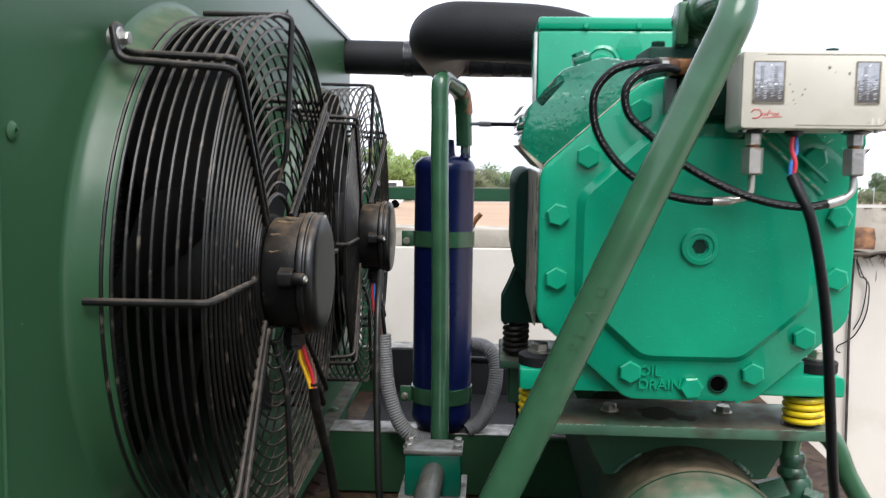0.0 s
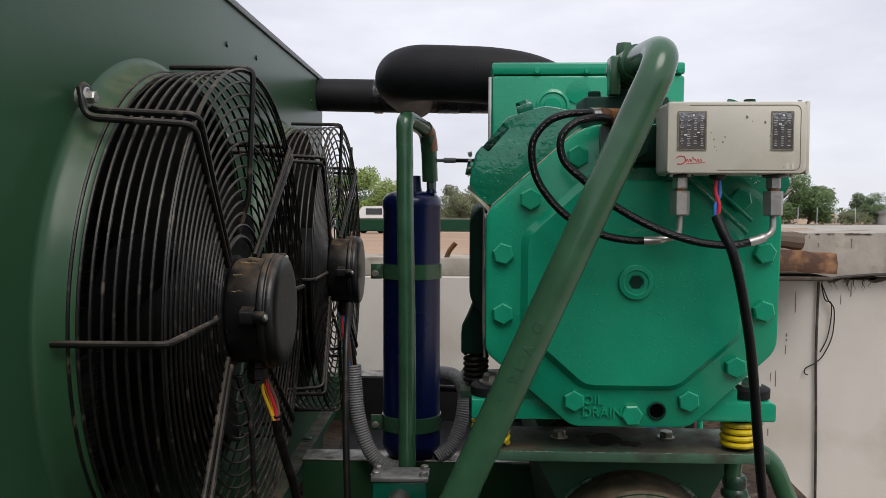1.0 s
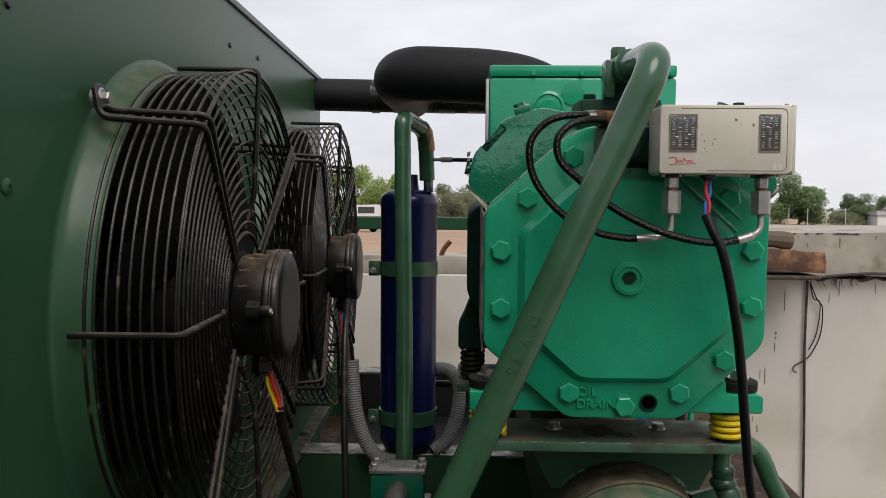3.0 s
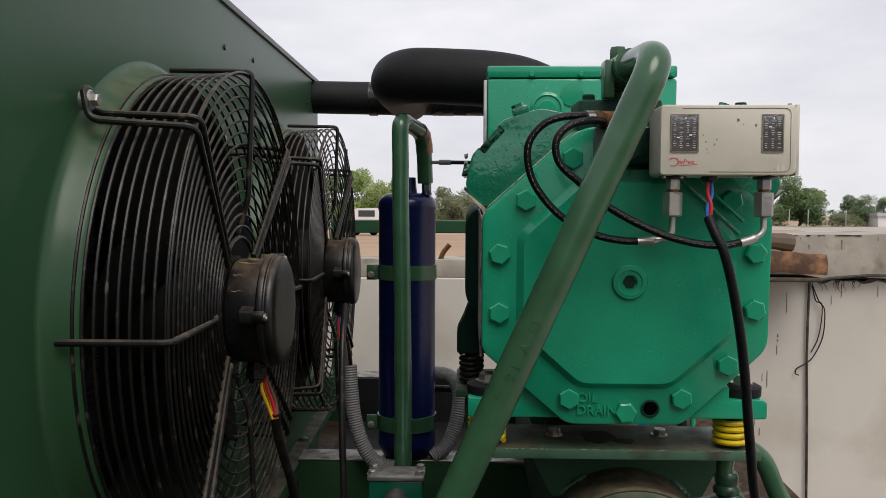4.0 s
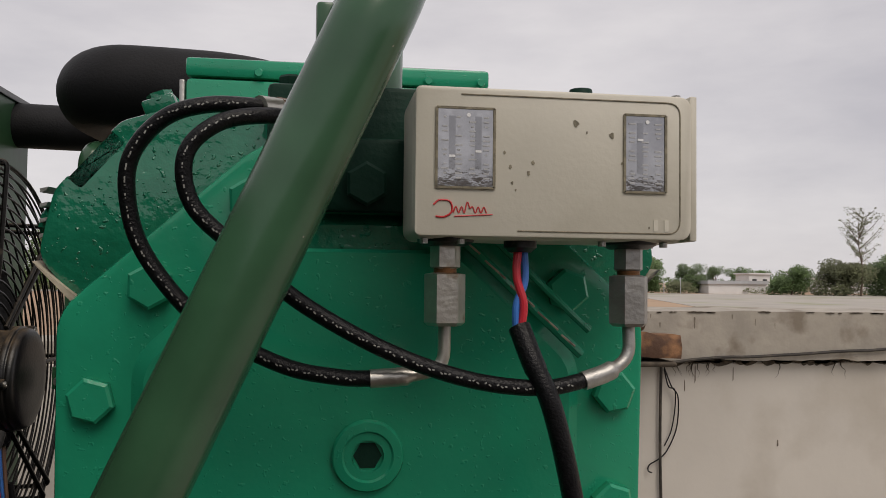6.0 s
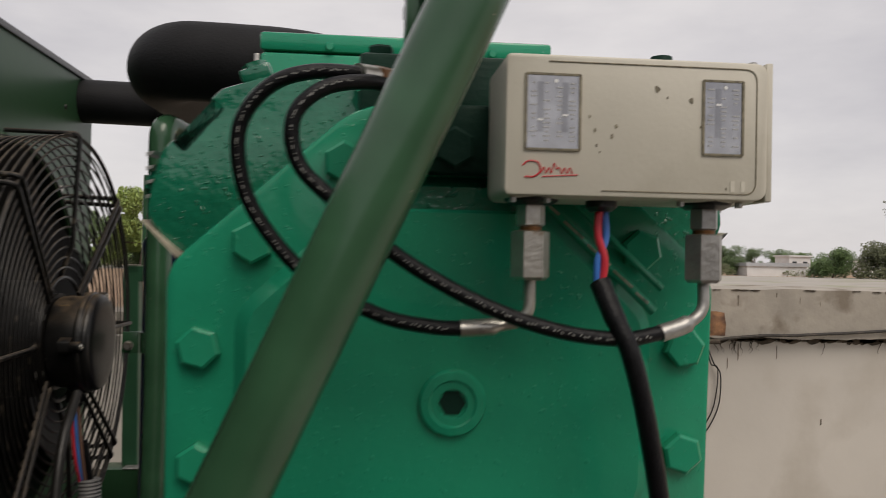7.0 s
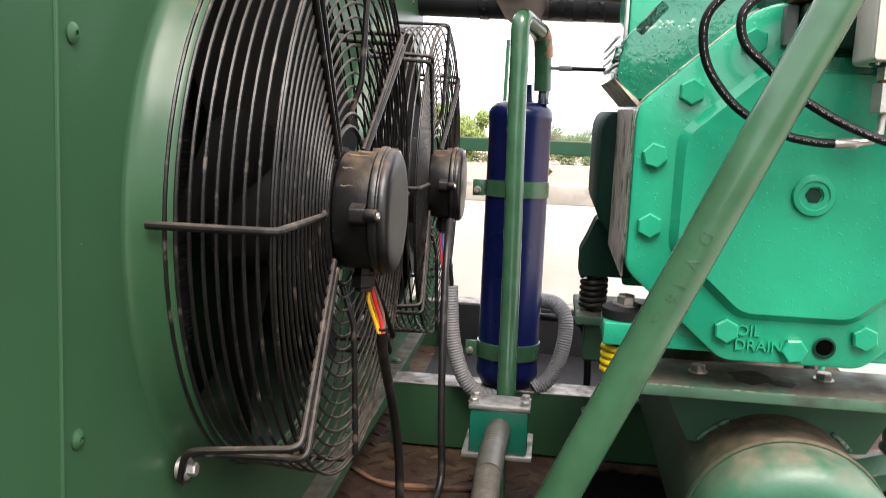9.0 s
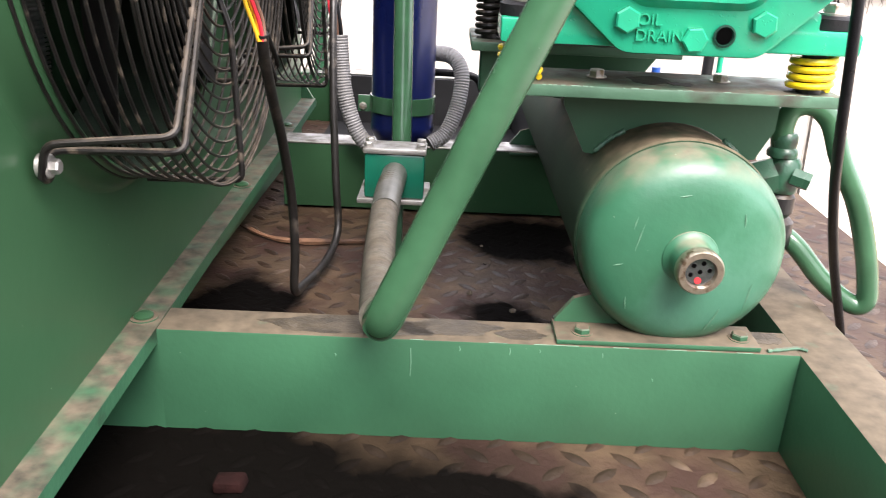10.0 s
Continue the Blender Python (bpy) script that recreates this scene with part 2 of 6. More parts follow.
BRAID = material("dusty_steel_braid", (0.105, 0.096, 0.076), 0.5, metal=0.3, vary=0.35, scale=120, bump=0.45, bump_scale=700, dust=0.55, grime=((0.07, 0.058, 0.040), (0.155, 0.13, 0.095)))
# Oil stains on the deck, plus ellipses that paint the shade at its front.
OIL = ((0.17, 1.26, 0.13, 0.13), (0.12, 0.99, 0.07, 0.07), (-0.12, 0.62, 0.24, 0.12), (-0.22, 0.98, 0.09, 0.13), (-0.02, 0.90, 0.10, 0.05), (-0.24, 0.57, 0.50, 0.26), (0.02, 0.55, 0.20, 0.15), (0.32, 0.95, 0.10, 0.14), (0.0, -0.4, 0.9, 0.7), (0.06, 0.62, 0.15, 0.07), (0.44, 0.68, 0.06, 0.10))
DECK = material("rust_brown_chequer_plate", (0.060, 0.039, 0.023), 0.6, vary=0.4, scale=22, bump=0.6, bump_scale=120, other=(0.035, 0.018, 0.013), amount=0.55, other_scale=8, stains_and_shade=OIL, spec=0.25)
DECK_BUMP = material("worn_chequer_relief", (0.028, 0.017, 0.0105), 0.45, vary=0.35, scale=30, bump=0.4, bump_scale=200, other=(0.085, 0.057, 0.037), amount=0.25, other_scale=9, stains_and_shade=OIL, spec=0.3)
WALL = material("whitewashed_plaster", (0.56, 0.525, 0.475), 0.85, vary=0.07, scale=3, bump=0.25, bump_scale=40, other=(0.47, 0.43, 0.375), amount=0.30, other_scale=2.6)
CONCRETE = material("weathered_concrete", (0.37, 0.335, 0.285), 0.9, vary=0.16, scale=14, bump=0.6, bump_scale=70, other=(0.22, 0.185, 0.145), amount=0.22, other_scale=9)
UNSEEN_WALL = material("dark_unseen_wall", (0.20, 0.17, 0.145), 0.9, vary=0.2, scale=5, bump=0.5, bump_scale=40, other=(0.13, 0.11, 0.09), amount=0.35, other_scale=3)
MOSS = material("dark_dirt_crust", (0.07, 0.055, 0.04), 0.95, vary=0.4, scale=60, bump=0.8)
DRIP = material("faded_drip_stain", (0.17, 0.14, 0.11), 0.95, vary=0.4, scale=60, bump=0.2)
MUD = material("weedy_brown_masonry", (0.14, 0.11, 0.062), 0.95, vary=0.45, scale=26, bump=1.0, bump_scale=60, other=(0.055, 0.055, 0.028), amount=0.5, other_scale=14)
WOOD = material("rough_sawn_timber", (0.25, 0.125, 0.060), 0.8, vary=0.4, scale=26, bump=1.0, bump_scale=80, other=(0.09, 0.045, 0.027), amount=0.55, other_scale=16)
LATH = material("dirty_wood", (0.17, 0.085, 0.045), 0.85, vary=0.4, scale=40, bump=0.6, bump_scale=120, other=(0.06, 0.032, 0.02), amount=0.45, other_scale=18)
SOIL = material("orange_bare_soil", (0.36, 0.24, 0.155), 0.95, vary=0.12, scale=0.3, bump=0.4, bump_scale=4, other=(0.42, 0.29, 0.19), amount=0.45, other_scale=0.05)
ROAD = material("pale_grey_dirt_track", (0.40, 0.37, 0.33), 0.95, vary=0.12, scale=0.2, bump=0.3, bump_scale=2, other=(0.30, 0.30, 0.2), amount=0.3, other_scale=0.1)
YARD = material("pale_packed_dirt", (0.46, 0.42, 0.36), 0.95, vary=0.15, scale=2, bump=0.4, bump_scale=30, other=(0.36, 0.33, 0.28), amount=0.4, other_scale=0.8)
MUD_STAIN = material("dark_damp_mud", (0.040, 0.032, 0.020), 0.55, vary=0.35, scale=70, bump=0.4, other=(0.065, 0.052, 0.034), amount=0.35, other_scale=40)
STAMP = material("faint_dark_marking", (0.028, 0.082, 0.042), 0.4, vary=0.3, scale=300)
PORT = material("dull_grey_green_steel", (0.10, 0.125, 0.11), 0.4, vary=0.15, scale=30, spec=0.4)
WELD = material("rough_painted_weld", (0.055, 0.135, 0.085), 0.45, vary=0.35, scale=90, bump=0.9, bump_scale=160, other=(0.16, 0.22, 0.16), amount=0.3, other_scale=110)
SCRATCH = material("pale_green_scratch", (0.11, 0.22, 0.145), 0.5, vary=0.2, scale=90)
LEAF = material("green_foliage", (0.105, 0.165, 0.058), 0.6, vary=0.5, scale=1.1, bump=0.0, rand=0.3)
BRIGHT_LEAF = material("bright_green_foliage", (0.23, 0.31, 0.085), 0.6, vary=0.45, scale=1.1, bump=0.0, rand=0.2)
DRY_LEAF = material("dry_scrub_foliage", (0.15, 0.165, 0.085), 0.7, vary=0.4, scale=1.0, bump=0.0, rand=0.3)
BARK = material("grey_brown_bark", (0.12, 0.09, 0.065), 0.9, vary=0.3, scale=6, bump=0.5, bump_scale=20)
FAR_WHITE = material("far_white_wall", (0.72, 0.72, 0.72), 0.8, vary=0.08, scale=0.5, bump=0)
FAR_ROOF = material("far_grey_roof", (0.42, 0.43, 0.45), 0.7, vary=0.1, scale=0.5, bump=0)
FAR_DARK = material("far_window_opening", (0.04, 0.045, 0.05), 0.4, vary=0.1, bump=0)
BLACK = material("black_opening", (0.002, 0.002, 0.002), 0.9, vary=0.1, bump=0, spec=0.0)

# The skid stands a little out of level: its frame, against the upright condenser.
PIVOT = Vector((0, 0.765, 0.69))
SK = Matrix.Translation(PIVOT) @ pose(0, 0, 0, 2.86) @ Matrix.Translation(-PIVOT)
UP = Matrix.Identity(4)


# ---- building helpers ----
BASES = {}


def thing(name, base, label, category, group="", kind="", m=UP):
    """An empty at the base of a thing, in the frame m; its parts are given in that frame."""
    ob = new(name)
    ob.empty_display_size = 0.05
    ob.matrix_world = m @ Matrix.Translation(base)
    BASES[ob.name] = Vector(base)
    return tagged(ob, label, category, group, kind)


def part(name, bm, mat, parent, label="", smooth=True, angle=35):
    """Link a bmesh, given in its thing's frame, as one mesh under a thing or a part."""
    me = bpy.data.meshes.new(name)
    base = BASES[parent.name]
    bmesh.ops.translate(bm, verts=bm.verts, vec=-base)
    bmesh.ops.recalc_face_normals(bm, faces=bm.faces)
    if smooth:
        for f in bm.faces:
            f.smooth = True
        lim = radians(angle)
        for e in bm.edges:
            if len(e.link_faces) == 2 and e.calc_face_angle(0) > lim:
                e.smooth = False
    bm.to_mesh(me)
    bm.free()
    me.materials.append(mat)
    ob = new(name, me)
    ob.parent = parent
    BASES[ob.name] = base
    if label:
        tagged(ob, label)
    return ob


def single(name, bm, mat, label, category, base=(0, 0, 0), group="", kind="", m=UP, smooth=True):
    """A thing that is one mesh."""
    me = bpy.data.meshes.new(name)
    bmesh.ops.translate(bm, verts=bm.verts, vec=-Vector(base))
    bmesh.ops.recalc_face_normals(bm, faces=bm.faces)
    if smooth:
        for f in bm.faces:
            f.smooth = True
        for e in bm.edges:
            if len(e.link_faces) == 2 and e.calc_face_angle(0) > radians(35):
                e.smooth = False
    bm.to_mesh(me)
    bm.free()
    me.materials.append(mat)
    ob = new(name, me)
    ob.matrix_world = m @ Matrix.Translation(base)
    BASES[ob.name] = Vector(base)
    return tagged(ob, label, category, group, kind)


def join(bm, other):
    me = bpy.data.meshes.new("tmp")
    other.to_mesh(me)
    other.free()
    bm.from_mesh(me)
    bpy.data.meshes.remove(me)
    return bm


def box(x0, x1, y0, y1, z0, z1, bevel=0.0, seg=2):
    bm = bmesh.new()
    bmesh.ops.create_cube(bm, size=1)
    bmesh.ops.scale(bm, vec=(x1 - x0, y1 - y0, z1 - z0), verts=bm.verts)
    bmesh.ops.translate(bm, vec=((x0 + x1) / 2, (y0 + y1) / 2, (z0 + z1) / 2), verts=bm.verts)
    if bevel:
        bmesh.ops.bevel(bm, geom=list(bm.edges), offset=bevel, segments=seg, affect="EDGES", profile=0.5)
    return bm


def rounded(pts, r, n=4):
    """The outline pts with its corners rounded by r (one radius or one a corner)."""
    out = []
    for i, p in enumerate(pts):
        a, b, c = Vector(pts[i - 1]), Vector(p), Vector(pts[(i + 1) % len(pts)])
        rr = r[i] if isinstance(r, (list, tuple)) else r
        u, v = (a - b), (c - b)
        d = min(rr, u.length * 0.45, v.length * 0.45)
        if d < 1e-6:
            out.append(tuple(b))
            continue
        p0, p1 = b + u.normalized() * d, b + v.normalized() * d
        for k in range(n + 1):
            t = k / n
            out.append(tuple(p0 * (1 - t) ** 2 + b * 2 * t * (1 - t) + p1 * t * t))
    return out


def prism(pts, d0, d1, axis="y", taper=0.0, bevel=0.0):
    """The outline pts (in the two other axes) drawn out along axis from d0 to d1; taper shrinks the far end towards its middle."""
    bm = bmesh.new()
    put = {"y": lambda a, b, d: (a, d, b), "x": lambda a, b, d: (d, a, b), "z": lambda a, b, d: (a, b, d)}[axis]
    cx, cy = sum(p[0] for p in pts) / len(pts), sum(p[1] for p in pts) / len(pts)
    lo = [bm.verts.new(put(a, b, d0)) for a, b in pts]
    hi = []
    for a, b in pts:
        v = Vector((a - cx, b - cy))
        v = v * (1 - taper / max(v.length, 1e-6)) if taper else v
        hi.append(bm.verts.new(put(cx + v.x, cy + v.y, d1)))
    bm.faces.new(lo)
    bm.faces.new(hi[::-1])
    for i in range(len(pts)):
        j = (i + 1) % len(pts)
        bm.faces.new((lo[i], hi[i], hi[j], lo[j]))
    bmesh.ops.recalc_face_normals(bm, faces=bm.faces)
    if bevel:
        caps = [e for e in bm.edges if any(len(f.verts) == len(pts) for f in e.link_faces)]
        bmesh.ops.bevel(bm, geom=caps, offset=bevel, segments=2, affect="EDGES", profile=0.5)
    return bm


def turned(profile, centre, axis="z", n=32):
    """A body turned about axis through centre; profile: (radius, distance along the axis)."""
    bm = bmesh.new()
    put = {"z": lambda a, b, d: (a, b, d), "y": lambda a, b, d: (a, d, b), "x": lambda a, b, d: (d, a, b)}[axis]
    c = Vector(centre)
    rings = []
    for r, d in profile:
        if r < 1e-6:
            rings.append([bm.verts.new(c + Vector(put(0, 0, d)))])
        else:
            rings.append([bm.verts.new(c + Vector(put(r * math.cos(2 * math.pi * k / n), r * math.sin(2 * math.pi * k / n), d))) for k in range(n)])
    for a, b in zip(rings, rings[1:]):
        for k in range(n):
            j = (k + 1) % n
            if len(a) == 1 and len(b) == 1:
                continue
            if len(a) == 1:
                bm.faces.new((a[0], b[k], b[j]))
            elif len(b) == 1:
                bm.faces.new((a[k], a[j], b[0]))
            else:
                bm.faces.new((a[k], a[j], b[j], b[k]))
    for ring in (rings[0], rings[-1]):
        if len(ring) > 2:
            bm.faces.new(ring)
    bmesh.ops.recalc_face_normals(bm, faces=bm.faces)
    return bm


def spline(pts, step=8):
    """Points of a smooth line through pts."""
    p = [Vector(q) for q in pts]
    p = [p[0] * 2 - p[1]] + p + [p[-1] * 2 - p[-2]]
    out = []
    for i in range(1, len(p) - 2):
        for k in range(step):
            t = k / step
            out.append(0.5 * ((2 * p[i]) + (p[i + 1] - p[i - 1]) * t + (2 * p[i - 1] - 5 * p[i] + 4 * p[i + 1] - p[i + 2]) * t * t
                              + (3 * p[i] - p[i - 1] - 3 * p[i + 1] + p[i + 2]) * t ** 3))
    out.append(p[-2])
    return out


def bends(pts, r, n=6):
    """Straight runs through pts with round bends of radius r."""
    p = [Vector(q) for q in pts]
    out = [p[0]]
    for a, b, c in zip(p, p[1:], p[2:]):
        u, v = a - b, c - b
        d = min(r, u.length * 0.48, v.length * 0.48)
        p0, p1 = b + u.normalized() * d, b + v.normalized() * d
        for k in range(n + 1):
            t = k / n
            out.append(p0 * (1 - t) ** 2 + b * 2 * t * (1 - t) + p1 * t * t)
    out.append(p[-1])
    return out


def sweep(line, r, n=12, closed=False, bm=None, ribs=0.0):
    """A round rod along line; r: one radius, or a function of the share of the way; ribs: depth of corrugations."""
    bm = bm or bmesh.new()
    line = [Vector(q) for q in line]
    side = None
    rings = []
    m = len(line)
    for i, p in enumerate(line):
        if closed:
            t = (line[(i + 1) % m] - line[i - 1]).normalized()
        else:
            t = (line[min(i + 1, m - 1)] - line[max(i - 1, 0)]).normalized()
        if side is None:
            side = t.orthogonal().normalized()
        side = (side - t * side.dot(t)).normalized()
        up = t.cross(side)
        rad = r(i / (m - 1)) if callable(r) else r
        if ribs:
            rad += ribs * (1 if i % 2 else -1)
        rings.append([bm.verts.new(p + (side * math.cos(2 * math.pi * k / n) + up * math.sin(2 * math.pi * k / n)) * rad) for k in range(n)])
    pairs = list(zip(rings, rings[1:])) + ([(rings[-1], rings[0])] if closed else [])
    for a, b in pairs:
        for k in range(n):
            j = (k + 1) % n
            bm.faces.new((a[k], a[j], b[j], b[k]))
    if not closed:
        bm.faces.new(rings[0])
        bm.faces.new(rings[-1])
    return bm


def even(line, step):
    """The line cut into even steps."""
    line = [Vector(q) for q in line]
    out, left = [line[0]], step
    for a, b in zip(line, line[1:]):
        d = (b - a).length
        while d >= left and d > 0:
            a = a + (b - a) * (left / d)
            out.append(a)
            d = (b - a).length
            left = step
        left -= d
    return out


def hex_bolt(name, centre, r, h, parent, mat, axis="y", washer=True, turn=0.3, label="", socket=False):
    """A hex head with a chamfered face, on a washer, standing out along -axis or +z."""
    c = Vector(centre)
    bm = bmesh.new()
    s = {"y": -1, "x": 1, "z": 1}[axis]
    prof = [(r * 0.98, 0), (r, h * 0.1), (r, h * 0.8), (r * 0.86, h), (0, h)]
    b = turned([(a, s * d) for a, d in prof], (0, 0, 0), axis, 6)
    rot = {"y": Matrix.Rotation(turn, 4, "Y"), "x": Matrix.Rotation(turn, 4, "X"), "z": Matrix.Rotation(turn, 4, "Z")}[axis]
    bmesh.ops.transform(b, matrix=rot, verts=b.verts)
    join(bm, b)
    if washer:
        join(bm, turned([(r * 1.25, 0), (r * 1.25, s * h * 0.12), (0, s * h * 0.12)], (0, 0, 0), axis, 18))
    bmesh.ops.translate(bm, verts=bm.verts, vec=c)
    return part(name, bm, mat, parent, label, angle=25)


def lettering(name, words, size, place, m_rot, mat, parent, depth=0.001, label=""):
    """Raised built-in letters as a mesh."""
    cu = bpy.data.curves.new(name, "FONT")
    cu.body, cu.size, cu.extrude, cu.align_x, cu.align_y = words, size, depth, "CENTER", "CENTER"
    cu.space_line = 0.8
    ob = bpy.data.objects.new(name, cu)
    me = bpy.data.meshes.new_from_object(ob)
    bm = bmesh.new()
    bm.from_mesh(me)
    bmesh.ops.transform(bm, matrix=Matrix.Translation(place) @ m_rot, verts=bm.verts)
    bpy.data.objects.remove(ob)
    return part(name, bm, mat, parent, label, smooth=False)


FRONT = pose(0, 0, 0, 90)

# ---- ground, platform and wall ----
bm = bmesh.new()
bmesh.ops.create_grid(bm, x_segments=60, y_segments=60, size=3000)
single("ground", bm, SOIL, "orange-brown bare earth stretching to the horizon", "ground", (0, 0, 0), kind="structure").location.z = -1.0
track = box(-260, 420, 96, 125, -1.0, -0.985)
single("road", track, ROAD, "pale grey dirt track across the bare field", "road", (0, 110, -1.0), kind="structure", smooth=False)
single("road", prism([(24, 46), (190, 30), (210, 122), (44, 118)], -1.02, -0.975, "z"), ROAD, "pale packed ground in front of the far trees", "road", (90, 80, -1.0), kind="structure", smooth=False)

single("yard", box(-60, 60, -60, 2.475, -1.02, -0.99), YARD, "pale packed dirt yard inside the boundary wall", "yard", (0, -20, -1.0), kind="structure", smooth=False)

DX0, DX1, DY0, DY1, DZ = -0.9, 0.728, -1.6, 2.12, 0.14
floor = single("floor", box(DX0, DX1, DY0, DY1, DZ - 0.012, DZ, 0.001, 1), DECK, "rusty brown chequer plate deck with oil, mud and painted front shade", "floor", (0, 0, DZ), kind="structure", m=SK)
plinth = single("trim", box(DX0 + 0.05, DX1 - 0.04, DY0 + 0.05, DY1 - 0.05, -1.3, DZ - 0.012), CONCRETE, "plain platform base under the chequer plate deck", "base", (0, 0, -1.0), kind="structure", m=SK, smooth=False)
verts, faces = [], []
row, y = 0, 0.38
while y < 2.05:
    x = -0.26 + (0.024 if row % 2 else 0.0)
    while x < 0.71:
        a = radians(42 if row % 2 else -42) + random.uniform(-0.05, 0.05)
        u, v = Vector((math.cos(a), math.sin(a))), Vector((-math.sin(a), math.cos(a)))
        k = len(verts)
        for s, w, h in ((-0.018, 0, 0), (-0.0095, -0.0048, 0), (0, -0.0065, 0), (0.0095, -0.0048, 0), (0.018, 0, 0), (0.0095, 0.0048, 0), (0, 0.0065, 0), (-0.0095, 0.0048, 0),
                        (-0.009, 0, 0.0022), (0.009, 0, 0.0022)):
            q = Vector((x, y)) + u * s + v * w
            verts.append((q.x, q.y, h))
        faces += [(k, k + 1, k + 8), (k + 1, k + 2, k + 9, k + 8), (k + 2, k + 3, k + 9), (k + 3, k + 4, k + 9), (k + 4, k + 5, k + 9), (k + 5, k + 6, k + 9),
                  (k + 6, k + 7, k + 8, k + 9), (k + 7, k, k + 8)]
        x += 0.048
    row += 1
    y += 0.0235
me = bpy.data.meshes.new("chequer_relief")
me.from_pydata(verts, [], faces)
me.materials.append(DECK_BUMP)
for f in me.polygons:
    f.use_smooth = True
ob = new("chequer_relief", me)
ob.parent = floor
ob.location = (0, 0, 0.0002)
tagged(ob, "raised almond-shaped grip marks of the plate", kind="stuff")

WY = 2.48
wall = single("wall_back", box(-3.5, 1.87, WY, WY + 0.2, -1.0, 0.532, 0.004, 1), WALL, "whitewashed plaster boundary wall with dark streaks", "wall", (0, WY, -1.0), kind="structure", smooth=False)
low = box(-3.5, 0.55, WY + 0.004, WY + 0.2, 0.532, 0.59, 0.006, 2)
part("coping", low, CONCRETE, wall, "low rough concrete coping")
# the concrete band on the wall, with a broken, uneven lower edge
bm = bmesh.new()
n = 60
for i in range(n + 1):
    x = 0.62 + (1.87 - 0.62) * i / n
    jag = 0.008 * noise.noise((x * 9, 0, 0)) + 0.004 * noise.noise((x * 40, 3, 0))
    top = 0.672 + 0.004 * noise.noise((x * 7, 5, 0))
    for q in ((x, WY - 0.03, 0.540 + jag), (x, WY - 0.03, top), (x, WY + 0.2, top + 0.004), (x, WY + 0.2, 0.53)):
        bm.verts.new(q)
bm.verts.ensure_lookup_table()
for i in range(n):
    for k in range(4):
        a, b = i * 4 + k, i * 4 + (k + 1) % 4
        bm.faces.new([bm.verts[q] for q in (a, b, b + 4, a + 4)])
bm.faces.new([bm.verts[k] for k in range(4)])
bm.faces.new([bm.verts[n * 4 + k] for k in range(4)])
part("coping", bm, CONCRETE, wall, "raised weathered concrete coping beam")
for k in range(60):
    x = random.uniform(0.7, 1.86)
    w, h = random.uniform(0.006, 0.035), random.uniform(0.003, 0.012)
    z = 0.538 - h * 0.5
    pts = rounded([(x - w, z), (x - w * 0.3, z - h), (x + w * 0.4, z - h * 0.6), (x + w, z + h * 0.2), (x, z + h * 0.6)], 0.004, 2)
    part("dirt_patch", prism(pts, WY - 0.004, WY - 0.001), MOSS, wall)
for x, z, w, h in ((1.055, 0.46, 0.004, 0.045), (1.03, 0.36, 0.007, 0.007), (1.03, 0.345, 0.007, 0.005), (1.028, 0.315, 0.004, 0.02), (0.985, 0.23, 0.003, 0.018), (1.0, 0.225, 0.004, 0.035),
                   (0.965, 0.09, 0.003, 0.012), (0.98, 0.06, 0.005, 0.016), (1.46, 0.31, 0.006, 0.012), (1.19, 0.47, 0.003, 0.02), (1.22, 0.50, 0.004, 0.03), (1.33, 0.5, 0.003, 0.025), (0.93, 0.44, 0.003, 0.02)):
    w *= 0.38
    h *= 0.8
    pts = rounded([(x - w, z - h), (x + w, z - h * 0.7), (x + w * 0.7, z + h), (x - w * 0.6, z + h * 0.8)], w * 0.8, 3)
    part("drip_mark", prism(pts, WY - 0.0012, WY + 0.001), DRIP, wall)
random.seed(61)
for k in range(34):
    x = random.uniform(0.66, 1.86)
    w, h = random.uniform(0.004, 0.02), random.uniform(0.001, 0.0032)
    z = 0.670 + 0.004 * noise.noise((x * 7, 5, 0))
    pts = rounded([(x - w, z - h * 0.3), (x - w * 0.2, z - h), (x + w * 0.5, z - h * 0.7), (x + w, z), (x + w * 0.1, z + h * 0.8)], 0.003, 2)
    part("dirt_patch", prism(pts, WY - 0.0325, WY - 0.010), MOSS, wall)
for k in range(13):
    x, z = random.uniform(0.68, 1.86), random.uniform(0.60, 0.668)
    w, h = random.uniform(0.0008, 0.003), random.uniform(0.006, 0.035)
    pts = rounded([(x - w, z), (x - w * 0.4, z - h), (x + w * 0.4, z - h * 0.9), (x + w, z)], w * 0.6, 2)
    part("drip_mark", prism(pts, WY - 0.0306, WY - 0.028), DRIP, wall)
for k in range(16):
    x = random.choice((1.13, 1.18, 1.24, 1.42, 1.66)) + random.uniform(-0.03, 0.05)
    z = 0.532
    pts = [(x, WY - 0.006, z)]
    for j in range(4):
        pts.append((pts[-1][0] + random.uniform(-0.008, 0.010), WY - 0.005 - 0.004 * random.random(), pts[-1][2] - random.uniform(0.004, 0.014)))
    part("root", sweep(spline(pts, 4), lambda q: 0.0014 * (1.1 - q), 5), MOSS, wall)
part("pier", box(1.874, 2.25, WY - 0.02, WY + 0.2, -1.0, 0.54, 0.01, 2), MUD, wall, "rough ochre masonry pier")
part("lintel", box(1.875, 2.6, WY - 0.04, WY + 0.2, 0.545, 0.665, 0.006, 2), MOSS, wall, "dark weathered stone block")

# Added out of view: its height sets where the dials reflect dark.
single("wall_front", box(-8.0, 8.0, -3.7, -3.5, -1.0, 1.32, 0.004, 1), UNSEEN_WALL, "plain unseen wall added behind the camera, dark in the dial reflections", "wall", (0, -3.6, -1.0), kind="structure", smooth=False)
